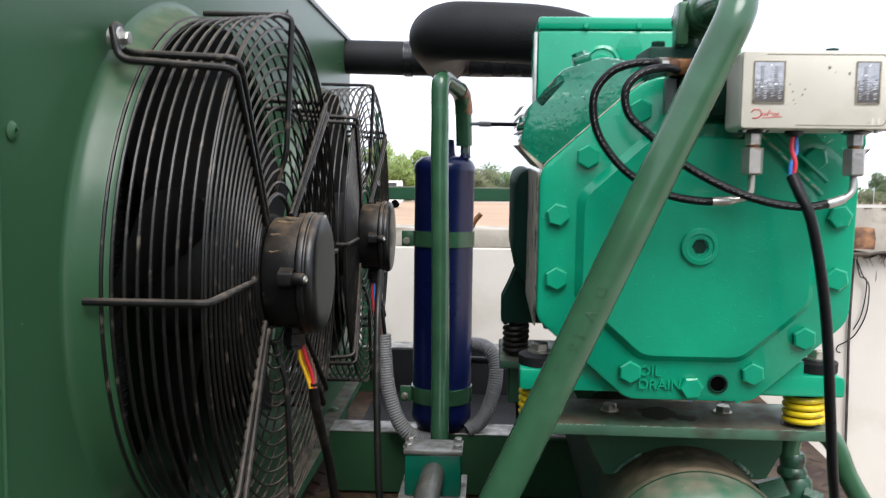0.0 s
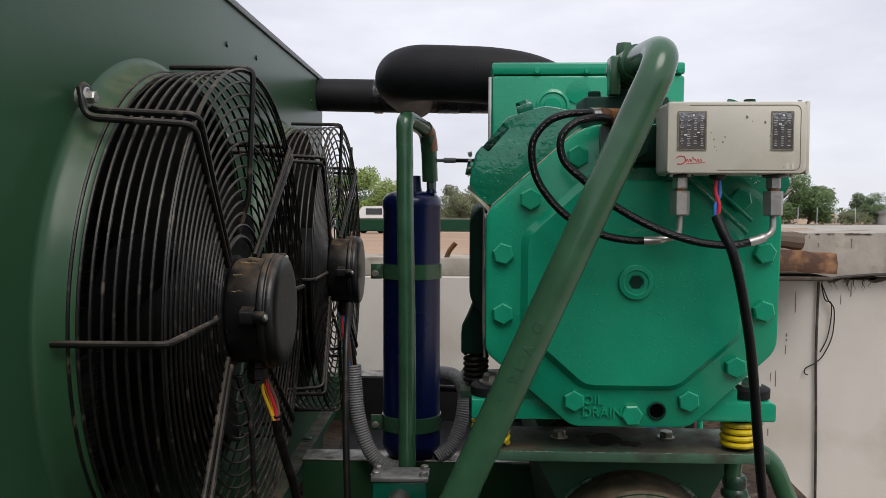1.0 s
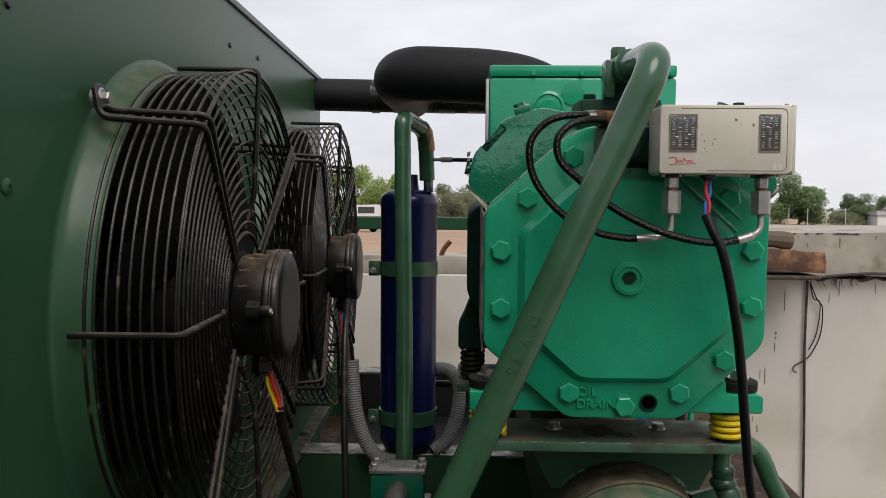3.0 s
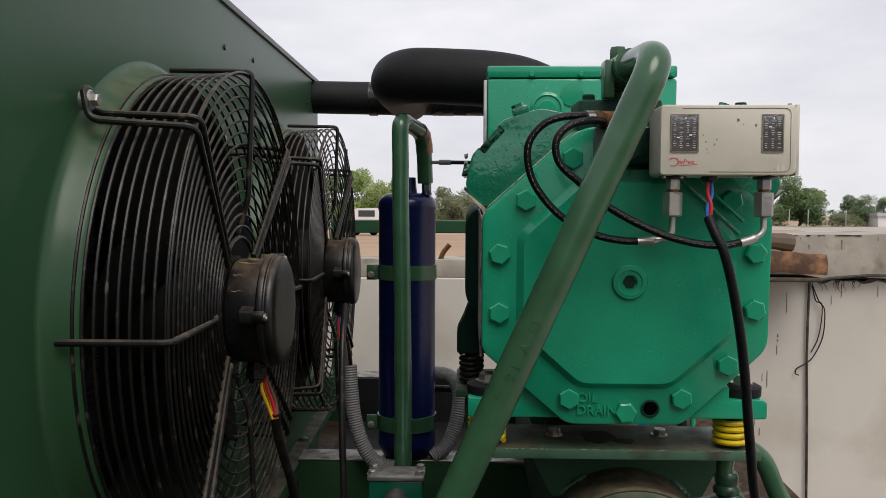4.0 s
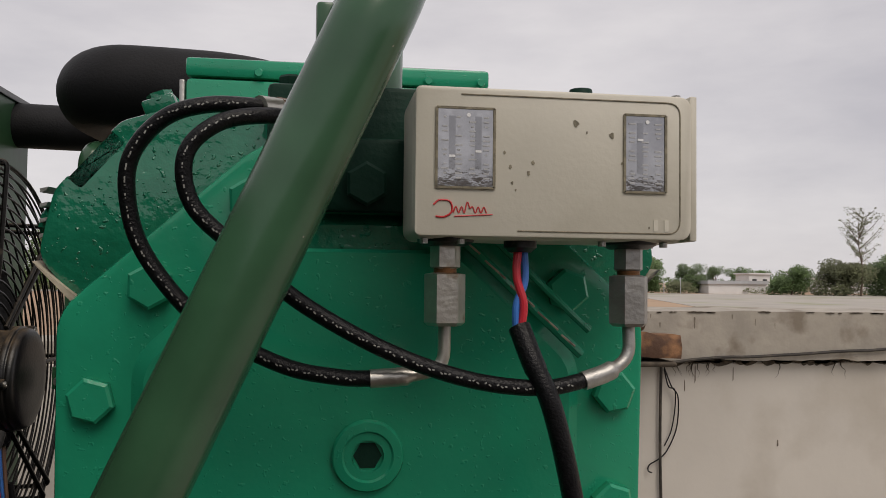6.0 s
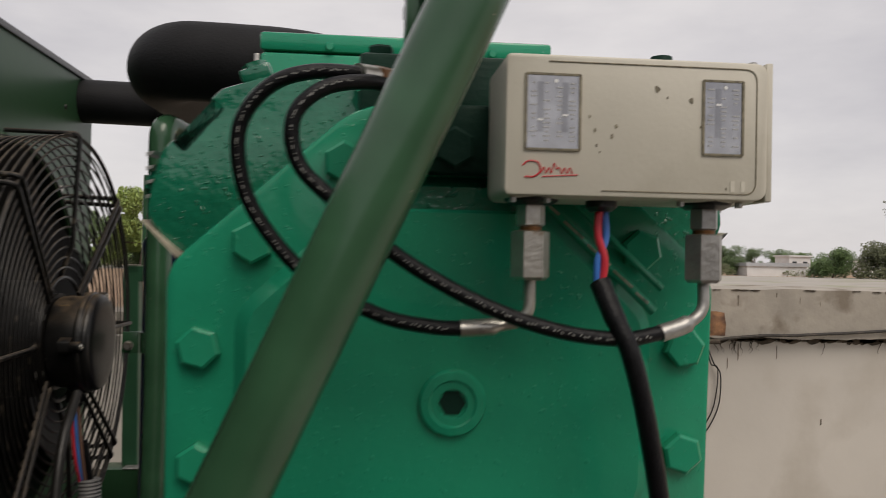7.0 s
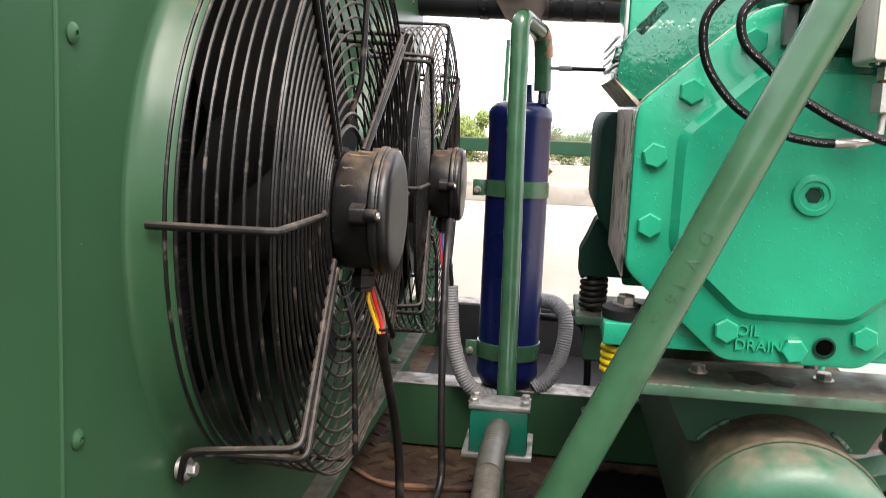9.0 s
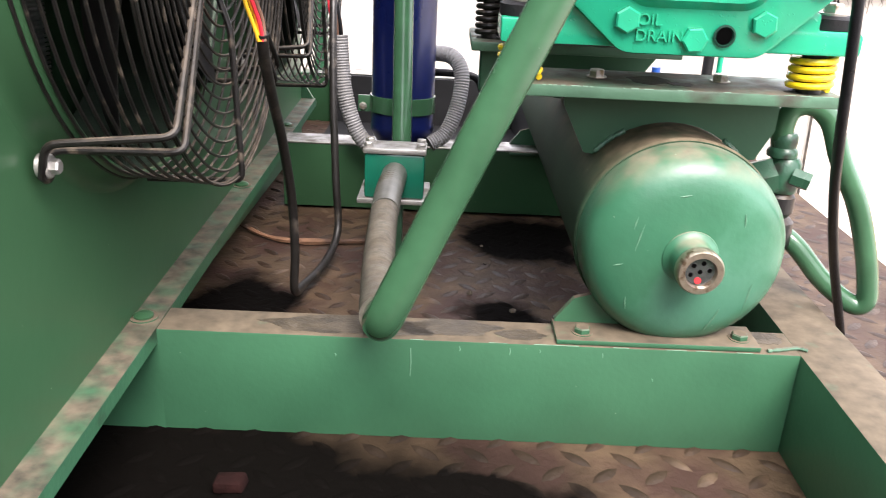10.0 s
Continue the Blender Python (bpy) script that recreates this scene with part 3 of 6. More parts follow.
# timber ends poking out under the coping
bm = bmesh.new()
rings = []
for i in range(23):
    x = 0.60 + 0.495 * i / 22
    end = max(0.0, (x - 0.98) / 0.115)
    lo = 0.566 - 0.006 * end + 0.006 * noise.noise((x * 13, 1, 0))
    hi = 0.634 - 0.008 * (x - 0.6) / 0.5 - 0.012 * end ** 2 + 0.009 * noise.noise((x * 17, 4, 0))
    y0, y1 = WY - 0.19 + 0.010 * noise.noise((x * 12, 7, 0)), WY - 0.075 + 0.01 * noise.noise((x * 12, 9, 0))
    rings.append([bm.verts.new(q) for q in ((x + 0.012 * noise.noise((i, 2, 0)), y0, lo), (x, y0 - 0.006, (lo + hi) / 2), (x + 0.01 * noise.noise((i, 5, 0)), y0 + 0.004, hi), (x, y1, hi - 0.004), (x, y1, lo))])
for p, q in zip(rings, rings[1:]):
    for k in range(5):
        bm.faces.new((p[k], p[(k + 1) % 5], q[(k + 1) % 5], q[k]))
bm.faces.new(rings[0])
bm.faces.new(rings[-1])
wood = single("timber_offcut", bm, WOOD, "rough broken reddish timber offcut lying on the wall ledge", "timber", (0.85, WY - 0.1, 0.55))
ledge = single("ledge", box(0.60, 1.08, WY - 0.2, WY, 0.541, 0.553, 0.004, 1), MOSS, "narrow rough earthen ledge on the wall", "ledge", (0.85, WY, 0.53), kind="structure")
bm = sweep(spline([(0.6, WY - 0.1, 0.635), (0.8, WY - 0.1, 0.65), (0.95, WY - 0.1, 0.655), (1.03, WY - 0.095, 0.648)], 6), lambda t: 0.026 + 0.006 * noise.noise((t * 6, 0, 0)), 10)
single("log", bm, BARK, "weathered grey-brown log lying on the timber", "log", (0.85, WY - 0.1, 0.62))
# old cables on the wall
line = spline([(0.7, WY - 0.036, 0.530), (1.1, WY - 0.038, 0.536), (1.2, WY - 0.038, 0.544), (1.45, WY - 0.039, 0.555), (1.87, WY - 0.039, 0.577)], 8)
line = [q + Vector((0, 0, 0.004 * noise.noise((q.x * 9, 0, 0)))) for q in line]
single("wall_cable", sweep(line, 0.0042, 8), OLD_CABLE, "old black cable strung along the boundary wall", "cable", (1.1, WY, 0.53))
line = spline([(1.118, WY - 0.012, 0.525), (1.116, WY - 0.01, 0.3), (1.122, WY - 0.01, 0.0), (1.13, WY - 0.012, -0.9)], 6)
single("wall_cable", sweep(line, 0.0042, 8), OLD_CABLE, "black cable hanging down the whitewashed wall", "cable", (1.12, WY, -0.9))
line = spline([(1.127, WY - 0.01, 0.52), (1.147, WY - 0.012, 0.47), (1.165, WY - 0.014, 0.44), (1.163, WY - 0.01, 0.36), (1.137, WY - 0.01, 0.30), (1.113, WY - 0.008, 0.275), (1.087, WY - 0.008, 0.26), (1.083, WY - 0.01, 0.245), (1.093, WY - 0.012, 0.24)], 8)
single("loose_wire", sweep(line, 0.0018, 6), HOSE, "thin loose wire curling on the wall", "wire", (1.12, WY, 0.3))
line = spline([(1.127, WY - 0.01, 0.515), (1.137, WY - 0.016, 0.47), (1.155, WY - 0.016, 0.46), (1.157, WY - 0.012, 0.41), (1.147, WY - 0.01, 0.35), (1.127, WY - 0.012, 0.31)], 8)
single("loose_wire", sweep(line, 0.0018, 6), HOSE, "second thin wire looping beside the hanging cable", "wire", (1.12, WY, 0.3))
line = spline([(-0.01, WY + 0.02, 0.585), (0.0, WY + 0.02, 0.61), (0.02, WY + 0.02, 0.635)], 4)
single("rebar_stub", sweep(line, 0.008, 8), BRASS, "short rusty bar sticking up from the low wall", "bar", (0, WY, 0.585))

# ---- far field: trees, scrub and buildings ----


def crown(bm, centre, size, count, leaf):
    for _ in range(count):
        while True:
            p = Vector([random.uniform(-1, 1) for _ in range(3)])
            if 0.25 < p.length < 1:
                break
        p = Vector((p.x * size[0], p.y * size[1], p.z * size[2])) * (0.75 + 0.3 * noise.noise(p * 2.3 + Vector(centre)))
        c = Vector(centre) + p
        a = Vector([random.uniform(-1, 1) for _ in range(3)]).normalized() * leaf * random.uniform(0.6, 1.3)
        b = a.orthogonal().normalized() * leaf * random.uniform(0.4, 0.8)
        bm.faces.new([bm.verts.new(q) for q in (c - a, c - b, c + a, c + b)])


def tree(name, place, height, width, leaves, mat, label, clumps=9, seed=0):
    random.seed(seed)
    t = thing(name, place, label, "tree", "far trees")
    x, y, z = place
    top = (x + random.uniform(-0.2, 0.2) * width, y, z + height * 0.72)
    part("trunk", sweep(spline([(x, y, z - 0.2), (x + 0.05 * width, y, z + height * 0.3), top], 5), lambda s: height * 0.028 * (1.1 - 0.8 * s), 8), BARK, t)
    bm = bmesh.new()
    limbs = bmesh.new()
    for k in range(clumps):
        a = 2 * math.pi * k / clumps + random.uniform(-0.4, 0.4)
        rr = width * random.uniform(0.15, 0.42)
        h = height * random.uniform(0.15, 0.9)
        c = (x + rr * math.cos(a), y + rr * math.sin(a), z + h)
        sweep(spline([(x, y, z + height * 0.25), ((x + c[0]) / 2, (y + c[1]) / 2, z + (height * 0.35 + h) / 2), c], 4), lambda s: height * 0.011 * (1.1 - 0.8 * s), 5, bm=limbs)
        s = width * random.uniform(0.23, 0.34)
        crown(bm, c, (s, s, s * random.uniform(0.65, 0.95)), int(leaves * 4.2) // clumps, width * 0.0195)
    part("limb", limbs, BARK, t)
    part("crown", bm, mat, t, smooth=False)
    return t


def sparse_tree(place, height, width, mat, label, seed):
    """A tall leader with rising side branches, each with a few loose sprays of leaves."""
    random.seed(seed)
    t = thing("tree", place, label, "tree", "far trees")
    x, y, z = place
    stem = spline([(x, y, z - 0.2), (x + 0.03 * width, y, z + height * 0.3), (x - 0.03 * width, y, z + height * 0.6), (x + 0.07 * width, y, z + height * 0.95)], 8)
    part("trunk", sweep(stem, lambda s: height * 0.012 * (1.08 - s), 8), BARK, t)
    limbs, bm = bmesh.new(), bmesh.new()
    for k in range(34):
        u = random.uniform(0.36, 0.96)
        p = stem[int(u * (len(stem) - 1))]
        a, reach = random.uniform(0, 2 * math.pi), width * random.uniform(0.22, 0.62) * (1.3 - u)
        if math.cos(a) > 0:
            reach *= 1.3
        tip = p + Vector((reach * math.cos(a), reach * math.sin(a), reach * random.uniform(0.5, 1.1)))
        mid = p.lerp(tip, 0.5) + Vector((0, 0, -0.06 * reach))
        twig = spline([p, mid, tip], 4)
        sweep(twig, lambda s: height * 0.0042 * (1.1 - 0.9 * s), 5, bm=limbs)
        for q in twig[2:]:
            w = random.uniform(0.25, 0.7)
            crown(bm, q + Vector([random.uniform(-0.25, 0.25) for _ in range(3)]), (w, w, w * 0.7), random.randint(5, 14), 0.13)
    part("limb", limbs, BARK, t)
    part("crown", bm, mat, t, smooth=False)


G = -1.0
tree("tree", (52.1, 131, G), 7.6, 8.6, 5200, LEAF, "broad dark green tree standing beyond the field", clumps=14, seed=3)
tree("tree", (61.7, 133, G), 4.7, 5.8, 2600, LEAF, "round green tree beyond the field", clumps=12, seed=4)
tree("tree", (57.0, 127, G), 2.4, 3.8, 1500, DRY_LEAF, "low olive bush at the field edge", seed=26)
tree("tree", (69.9, 140, G), 4.8, 3.5, 1800, LEAF, "small green tree beside the far sheds", seed=5)
tree("tree", (79.6, 150, G), 4.9, 5.6, 2200, LEAF, "green tree behind the far white house", clumps=12, seed=6)
tree("tree", (73.6, 152, G), 4.2, 4.5, 1800, LEAF, "dark green tree behind the far sheds", seed=27)
tree("tree", (89, 155, G), 5.9, 5.0, 2200, LEAF, "spreading green tree behind the far sheds", seed=7)
tree("tree", (71.4, 118, G), 5.2, 7.0, 3600, LEAF, "bushy olive thorn tree at the field edge", clumps=16, seed=8)
tree("tree", (79.0, 116, G), 5.0, 8.5, 3600, DRY_LEAF, "bushy dark green thorn tree at the field edge", clumps=16, seed=9)
sparse_tree((79.6, 113, G), 13.6, 9.0, DRY_LEAF, "tall sparse feathery tree with few leaves", 10)
tree("tree", (88, 117, G), 5.6, 9, 3000, LEAF, "dense leafy thorn tree beside the tall tree", clumps=14, seed=28)
tree("tree", (97, 116, G), 6.0, 9, 2200, DRY_LEAF, "olive scrub tree at the field edge", seed=11)
tree("tree", (94, 124, G), 5.6, 9, 2400, LEAF, "dense green thorn tree behind the scrub", seed=25)
tree("tree", (105, 120, G), 7.5, 10, 2200, LEAF, "green tree at the edge of the field", seed=12)
tree("tree", (-10.2, 96, G), 6.4, 6.8, 3800, BRIGHT_LEAF, "bright green leafy tree across the track", seed=13)
tree("tree", (-17, 104, G), 6.2, 8, 2000, LEAF, "leafy green tree across the track", seed=14)
tree("tree", (-2.0, 102, G), 5.4, 5.5, 2000, DRY_LEAF, "olive green tree across the track", seed=15)
tree("tree", (2.4, 106, G), 4.6, 6.5, 2000, LEAF, "low spreading green tree", seed=16)
tree("tree", (-25, 108, G), 6.0, 9, 2000, LEAF, "green tree beyond the field", seed=17)
tree("tree", (9, 112, G), 5.5, 8, 2000, LEAF, "green tree beyond the far wall", seed=18)
tree("tree", (-25.2, 100, G), 11.0, 9.5, 5200, BRIGHT_LEAF, "tall bright green leafy tree across the field", seed=23)
tree("tree", (-34, 112, G), 6.5, 9, 1800, LEAF, "distant green tree on the field edge", seed=19)
random.seed(21)
bm = bmesh.new()
for k in range(150):
    x = random.uniform(-60, 130)
    y = random.uniform(126, 136) if x > 10 else random.uniform(97, 108)
    crown(bm, (x, y, G + 0.5), (random.uniform(0.8, 2.4), 1.2, random.uniform(0.5, 1.1)), 60, 0.2)
single("scrub", bm, DRY_LEAF, "low dry olive scrub along the field edge", "scrub", (0, 120, G), kind="stuff", smooth=False)
random.seed(22)
bm = bmesh.new()
for k in range(60):
    x = random.uniform(-200, 330)
    crown(bm, (x, 260 + random.uniform(-20, 20), G + 1.5), (random.uniform(5, 12), 4, random.uniform(1.5, 3.6)), 160, 0.8)
single("far_woods", bm, LEAF, "distant dark line of trees on the horizon", "woods", (0, 260, G), kind="stuff", smooth=False)


def shed(name, x0, x1, y, h, roof, label, windows):
    t = thing(name, ((x0 + x1) / 2, y, G), label, "building", "far buildings")
    part("wall", box(x0, x1, y, y + 5, G, G + h), FAR_WHITE, t, smooth=False)
    r = box(x0 - 0.3, x1 + 0.3, y - 0.3, y + 5.3, G + h, G + h + roof)
    part("roof", r, FAR_ROOF if roof > 0.4 else FAR_WHITE, t, smooth=False)
    for k in range(windows):
        x = x0 + (k + 0.5) * (x1 - x0) / windows
        part("window", box(x - 0.4, x + 0.4, y - 0.04, y + 0.1, G + h * 0.45, G + h * 0.75), FAR_DARK, t, smooth=False)


shed("shed", 62.9, 69.9, 128, 1.6, 0.55, "long low whitewashed shed with a grey roof", 0)
shed("shed", 70.2, 74.2, 130, 1.6, 0.6, "low pale shed with a grey roof", 0)
shed("house", 76.6, 80.6, 140, 3.4, 0.25, "small white flat-roofed house beyond the field", 2)
shed("shed", 98, 112, 150, 3.0, 0.5, "far white shed among trees", 4)
shed("house", -30, -22, 130, 4.2, 0.3, "white flat-roofed house behind trees", 3)
van = thing("van", (-8.3, 66, G), "white van parked across the bare field", "van")
part("body", prism(rounded([(-9.3, G + 0.4), (-9.3, G + 1.5), (-8.9, G + 2.15), (-7.0, G + 2.2), (-6.9, G + 0.4)], 0.15), 65, 66.8), FAR_WHITE, van)
part("window", box(-8.6, -7.3, 64.97, 65.02, G + 1.5, G + 2.0), FAR_DARK, van)
for x in (-8.8, -7.4):
    part("wheel", turned([(0.33, 0), (0.33, 0.2), (0, 0.2)], (x, 65.0, G + 0.33), "y", 16), BLACK, van)
for k, x in enumerate((45.5, 48.3, 51.1, 53.9, 56.7)):
    single("fence_post", box(x - 0.05, x + 0.05, 125, 125.1, G, G + 2.6, 0.02, 1), FAR_ROOF, "pale concrete fence post at the field edge", "post", (x, 125, G), group="fence posts")

# ---- condenser ----
PX, TOP, FAR_END, LAP = -0.255, 1.016, 1.742, 0.475
FC = [(0.803, 0.630), (1.373, 0.632)]
cond = thing("condenser", (-0.5, 0.8, 0.22), "dark green painted sheet-steel condenser housing with two fan openings", "condenser")


def opening_panel(bm, y0, y1, z0, z1, c, r, n=72):
    ang = sorted([2 * math.pi * k / n for k in range(n)] + [math.atan2(z - c[1], y - c[0]) % (2 * math.pi) for y in (y0, y1) for z in (z0, z1)])
    rows = []
    for a in ang:
        d = Vector((math.cos(a), math.sin(a)))
        s = min([((y1 if d.x > 0 else y0) - c[0]) / d.x if abs(d.x) > 1e-9 else 9, ((z1 if d.y > 0 else z0) - c[1]) / d.y if abs(d.y) > 1e-9 else 9])
        rows.append([bm.verts.new((x, c[0] + d.x * q, c[1] + d.y * q)) for x in (PX, PX - 0.002) for q in (r, s)])
    for a, b in zip(rows, rows[1:] + rows[:1]):
        bm.faces.new((a[0], a[1], b[1], b[0]))
        bm.faces.new((a[2], b[2], b[3], a[3]))
    return bm


mid = (FC[0][0] + FC[1][0]) / 2
part("panel", opening_panel(bmesh.new(), LAP - 0.012, mid, 0.205, TOP, FC[0], 0.2478), PANEL, cond, "glossy dark green fan panel")
part("panel", opening_panel(bmesh.new(), mid, FAR_END, 0.205, TOP, FC[1], 0.2478), PANEL, cond, "glossy dark green fan panel")
bm = box(PX - 0.001, PX + 0.0022, -1.1, LAP, 0.19, TOP - 0.001, 0.0008, 1)
part("panel", bm, PANEL, cond, "overlapping green end sheet")
part("seam", sweep([(PX + 0.0025, LAP - 0.001, 0.2), (PX + 0.0025, LAP - 0.001, TOP - 0.003)], 0.0016, 8), PANEL, cond, "folded sheet edge")
part("roof", box(-0.85, PX + 0.0005, -1.1, FAR_END + 0.001, TOP + 0.0005, TOP + 0.004, 0.001, 1), PANEL, cond)
part("roof_trim", box(PX - 0.004, PX + 0.004, -1.1, FAR_END + 0.002, TOP - 0.004, TOP + 0.0055, 0.0015, 2), MOTOR, cond, "dark folded top edge")
part("end_panel", box(-0.85, PX - 0.003, FAR_END - 0.002, FAR_END, 0.205, TOP, 0.0005, 1), PANEL, cond)
part("end_panel", box(-0.85, PX - 0.003, -1.1, -1.098, 0.205, TOP), PANEL, cond)
part("coil", box(-0.50, -0.46, -1.05, 1.72, 0.23, 0.99), FIN, cond, "dark finned coil")
tube_one = part("coil_tube", sweep([(-0.452, -1.04, 0.245), (-0.452, 1.71, 0.245)], 0.0019, 8), FIN, cond)
for k in range(1, 140):
    ob = new("coil_tube", tube_one.data)
    ob.parent = cond
    ob.location.z = k * 0.0053
part("back_panel", box(-0.85, -0.848, -1.1, FAR_END, 0.205, TOP), PANEL, cond)
part("partition", box(-0.455, PX - 0.003, mid - 0.001, mid + 0.001, 0.21, TOP - 0.003), PANEL, cond)
part("floor_sheet", box(-0.85, PX - 0.003, -1.09, FAR_END - 0.004, 0.2, 0.204), PANEL, cond)
for z in (0.262, 0.503, 0.745, 0.955):
    part("rivet", turned([(0.0065, 0), (0.0065, 0.0012), (0.004, 0.0032), (0.0018, 0.0034), (0.0018, 0.002), (0, 0.002)], (PX, LAP + 0.019, z), "x", 16), PANEL, cond)
for y, z in ((1.05, 0.955), (1.1, 0.9), (1.62, 0.955), (0.62, 0.96), (0.5, 0.875), (1.2, 0.965)):
    part("rivet", turned([(0.0045, 0), (0.003, 0.002), (0, 0.0022)], (PX, y, z), "x", 12), MOTOR, cond)
for c in FC:
    prof = [(0.2565, 0.00005), (0.2545, 0.0004), (0.2525, 0.0012), (0.2505, 0.0028), (0.2486, 0.0055), (0.2470, 0.0090), (0.2456, 0.0130), (0.2444, 0.0170), (0.2434, 0.0205), (0.2422, 0.0245), (0.2405, 0.0280), (0.2385, 0.0299), (0.2362, 0.0292), (0.2352, 0.0270)]
    bm = turned(prof, (PX, c[0], c[1]), "x", 96)
    for f in [f for f in bm.faces if len(f.verts) > 10]:
        bm.faces.remove(f)
    part("bell_mouth", bm, BELL, cond, "flared green inlet ring curving out of the panel")
    # Throat wall carries the opening's shade in its colour.
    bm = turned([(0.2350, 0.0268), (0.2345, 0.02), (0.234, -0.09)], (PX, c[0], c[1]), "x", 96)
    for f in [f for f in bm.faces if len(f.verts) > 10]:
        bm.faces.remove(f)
    part("throat", bm, THROAT, cond, "inside of the inlet ring, its shade painted as dark green")


# ---- axial fans ----
def axial_fan(c, label, splashes):
    cy, cz = c
    f = thing("axial_fan", (PX, cy, cz), label, "fan", "condenser fans")

    def at(x, r, a):
        return Vector((PX + x, cy + r * math.cos(a), cz + r * math.sin(a)))

    def ring(r, x, w, n=72):
        part("guard_ring", sweep([at(x, r, 2 * math.pi * k / n) for k in range(n)], w, 6, closed=True), WIRE, f)

    def dish(r):
        """How far the face of the guard stands off the panel: lower towards the hub."""
        return 0.0885 + 0.0118 * min(1.0, max(0.0, (r - 0.07) / 0.175)) ** 0.8

    ring(0.2425, 0.0235, 0.0015)
    for k in range(8):
        ring(0.2402 + 0.0006 * k, 0.0300 + 0.0097 * k, 0.0015)
    for k in range(14):
        r = 0.2455 - 0.0122 * k
        ring(r, dish(r), 0.0013)
    ring(0.0745, 0.0880, 0.0022)
    for k in range(4):
        e = math.pi / 2 * (k + 0.5)
        way = 1 if k % 2 == 0 else -1
        rad, tan = Vector((0, math.cos(e), math.sin(e))), Vector((0, -math.sin(e), math.cos(e))) * way
        gap = 0.0074 if k < 2 else 0.0112
        lug = at(0.0100, 0.2665, e + way * 0.035)
        rod = [at(0.0905, 0.070, e) + tan * gap * 0.55, at(0.1032, 0.2495, e) + tan * gap, at(0.0170, 0.2535, e) + tan * 0.0085, lug - rad * 0.0095]
        back = [lug + rad * 0.0095, at(0.0150, 0.2600, e) - tan * 0.0090, at(0.1032, 0.2510, e) - tan * gap, at(0.0905, 0.070, e) - tan * gap * 0.55]
        loop = [lug - rad * 0.0095 * math.cos(b) + tan * 0.0105 * math.sin(b) for b in [math.pi * j / 8 for j in range(1, 8)]]
        arm = part("guard_arm", sweep(bends(rod, 0.010, 5) + loop + bends(back, 0.010, 5), 0.0030, 10), WIRE, f, "double black wire arm bolted to the panel")
        part("washer", turned([(0.0088, -0.004), (0.0088, 0.0035), (0.0075, 0.0045), (0, 0.0045)], lug, "x", 24), BARE, arm, "plated washer")
        hex_bolt("bolt", lug + Vector((0.0045, 0, 0)), 0.0056, 0.006, arm, BARE, "x", False, 0.2, "plated hex bolt")
        b = k * math.pi / 2
        part("guard_arm", sweep(bends([at(0.0150, 0.2512, b), at(0.1030, 0.2495, b), at(0.0975, 0.115, b), at(0.0830, 0.072, b)], 0.009, 5), 0.0029, 10), WIRE, f, "single black wire arm")
    # motor: a drum, and a lid with a thick rounded rim
    mc = (PX, cy - 0.003, cz - 0.003)
    body = part("motor", turned([(0.050, 0.086), (0.0535, 0.0875), (0.0548, 0.0905), (0.0552, 0.1185), (0.0530, 0.1200), (0, 0.1200)], mc, "x", 56), MOTOR, f, "black round motor drum with ochre splashes")
    rng = random.Random(int(cy * 1000))
    for k in range(splashes):
        a = rng.uniform(0.42, 0.86) * math.pi
        x0, w = 0.091 + rng.uniform(0, 0.012), rng.uniform(0.006, 0.015)
        run = [Vector(mc) + Vector((x0 + w * q / 4, 0.0550 * math.cos(a + 0.012 * math.sin(q * 1.7)), 0.0550 * math.sin(a + 0.012 * math.sin(q * 1.7)))) for q in range(5)]
        part("splash", sweep(run, lambda q, r=rng.uniform(0.0006, 0.0013): r * (1.1 - 0.7 * q), 6), SPLASH, body, "dried ochre splash")
    lid = part("lid", turned([(0.052, 0.1195), (0.0585, 0.1198), (0.0602, 0.1212), (0.0606, 0.1235), (0.0600, 0.1262), (0.0582, 0.1272), (0.0578, 0.1282), (0.0584, 0.1296), (0.0578, 0.1330), (0.0560, 0.1356), (0.0530, 0.1370), (0.040, 0.1378), (0, 0.1380)], mc, "x", 56), MOTOR, body, "dull black lid with a rounded rim")
    part("seat", turned([(0.058, 0.070), (0.058, 0.0855), (0, 0.0855)], mc, "x", 40), BLADE, body)
    for a in (math.pi, math.pi / 3, -math.pi / 3):
        d, t = Vector((0, math.cos(a), math.sin(a))), Vector((0, -math.sin(a), math.cos(a)))
        c0 = Vector(mc) + d * 0.0610
        boss = prism(rounded([(-0.0115, -0.010), (-0.0060, 0.0035), (0.0060, 0.0035), (0.0115, -0.010)], 0.002, 3), 0.1055, 0.1190, "x")
        for v in boss.verts:
            v.co = c0 + Vector((v.co.x, 0, 0)) + t * v.co.y + d * v.co.z
        part("ear", boss, MOTOR, body)
        part("ear", turned([(0.0055, 0.1185), (0.0062, 0.1195), (0.0062, 0.1290), (0.0052, 0.1300), (0, 0.1300)], c0, "x", 16), MOTOR, lid)
        part("screw", turned([(0.0040, 0.1298), (0.0040, 0.1312), (0.0030, 0.1322), (0.0016, 0.1322), (0.0014, 0.1312), (0, 0.1312)], c0, "x", 14), STEEL, lid, "bright plated screw")
    for a in (0.82, 1.18, 0.18, -0.18):
        d = Vector((0, math.cos(math.pi * a), math.sin(math.pi * a)))
        hex_bolt("nut", Vector(mc) + Vector((0.0790, 0, 0)) + d * 0.0620, 0.0055, 0.0070, body, BARE, "x", False)
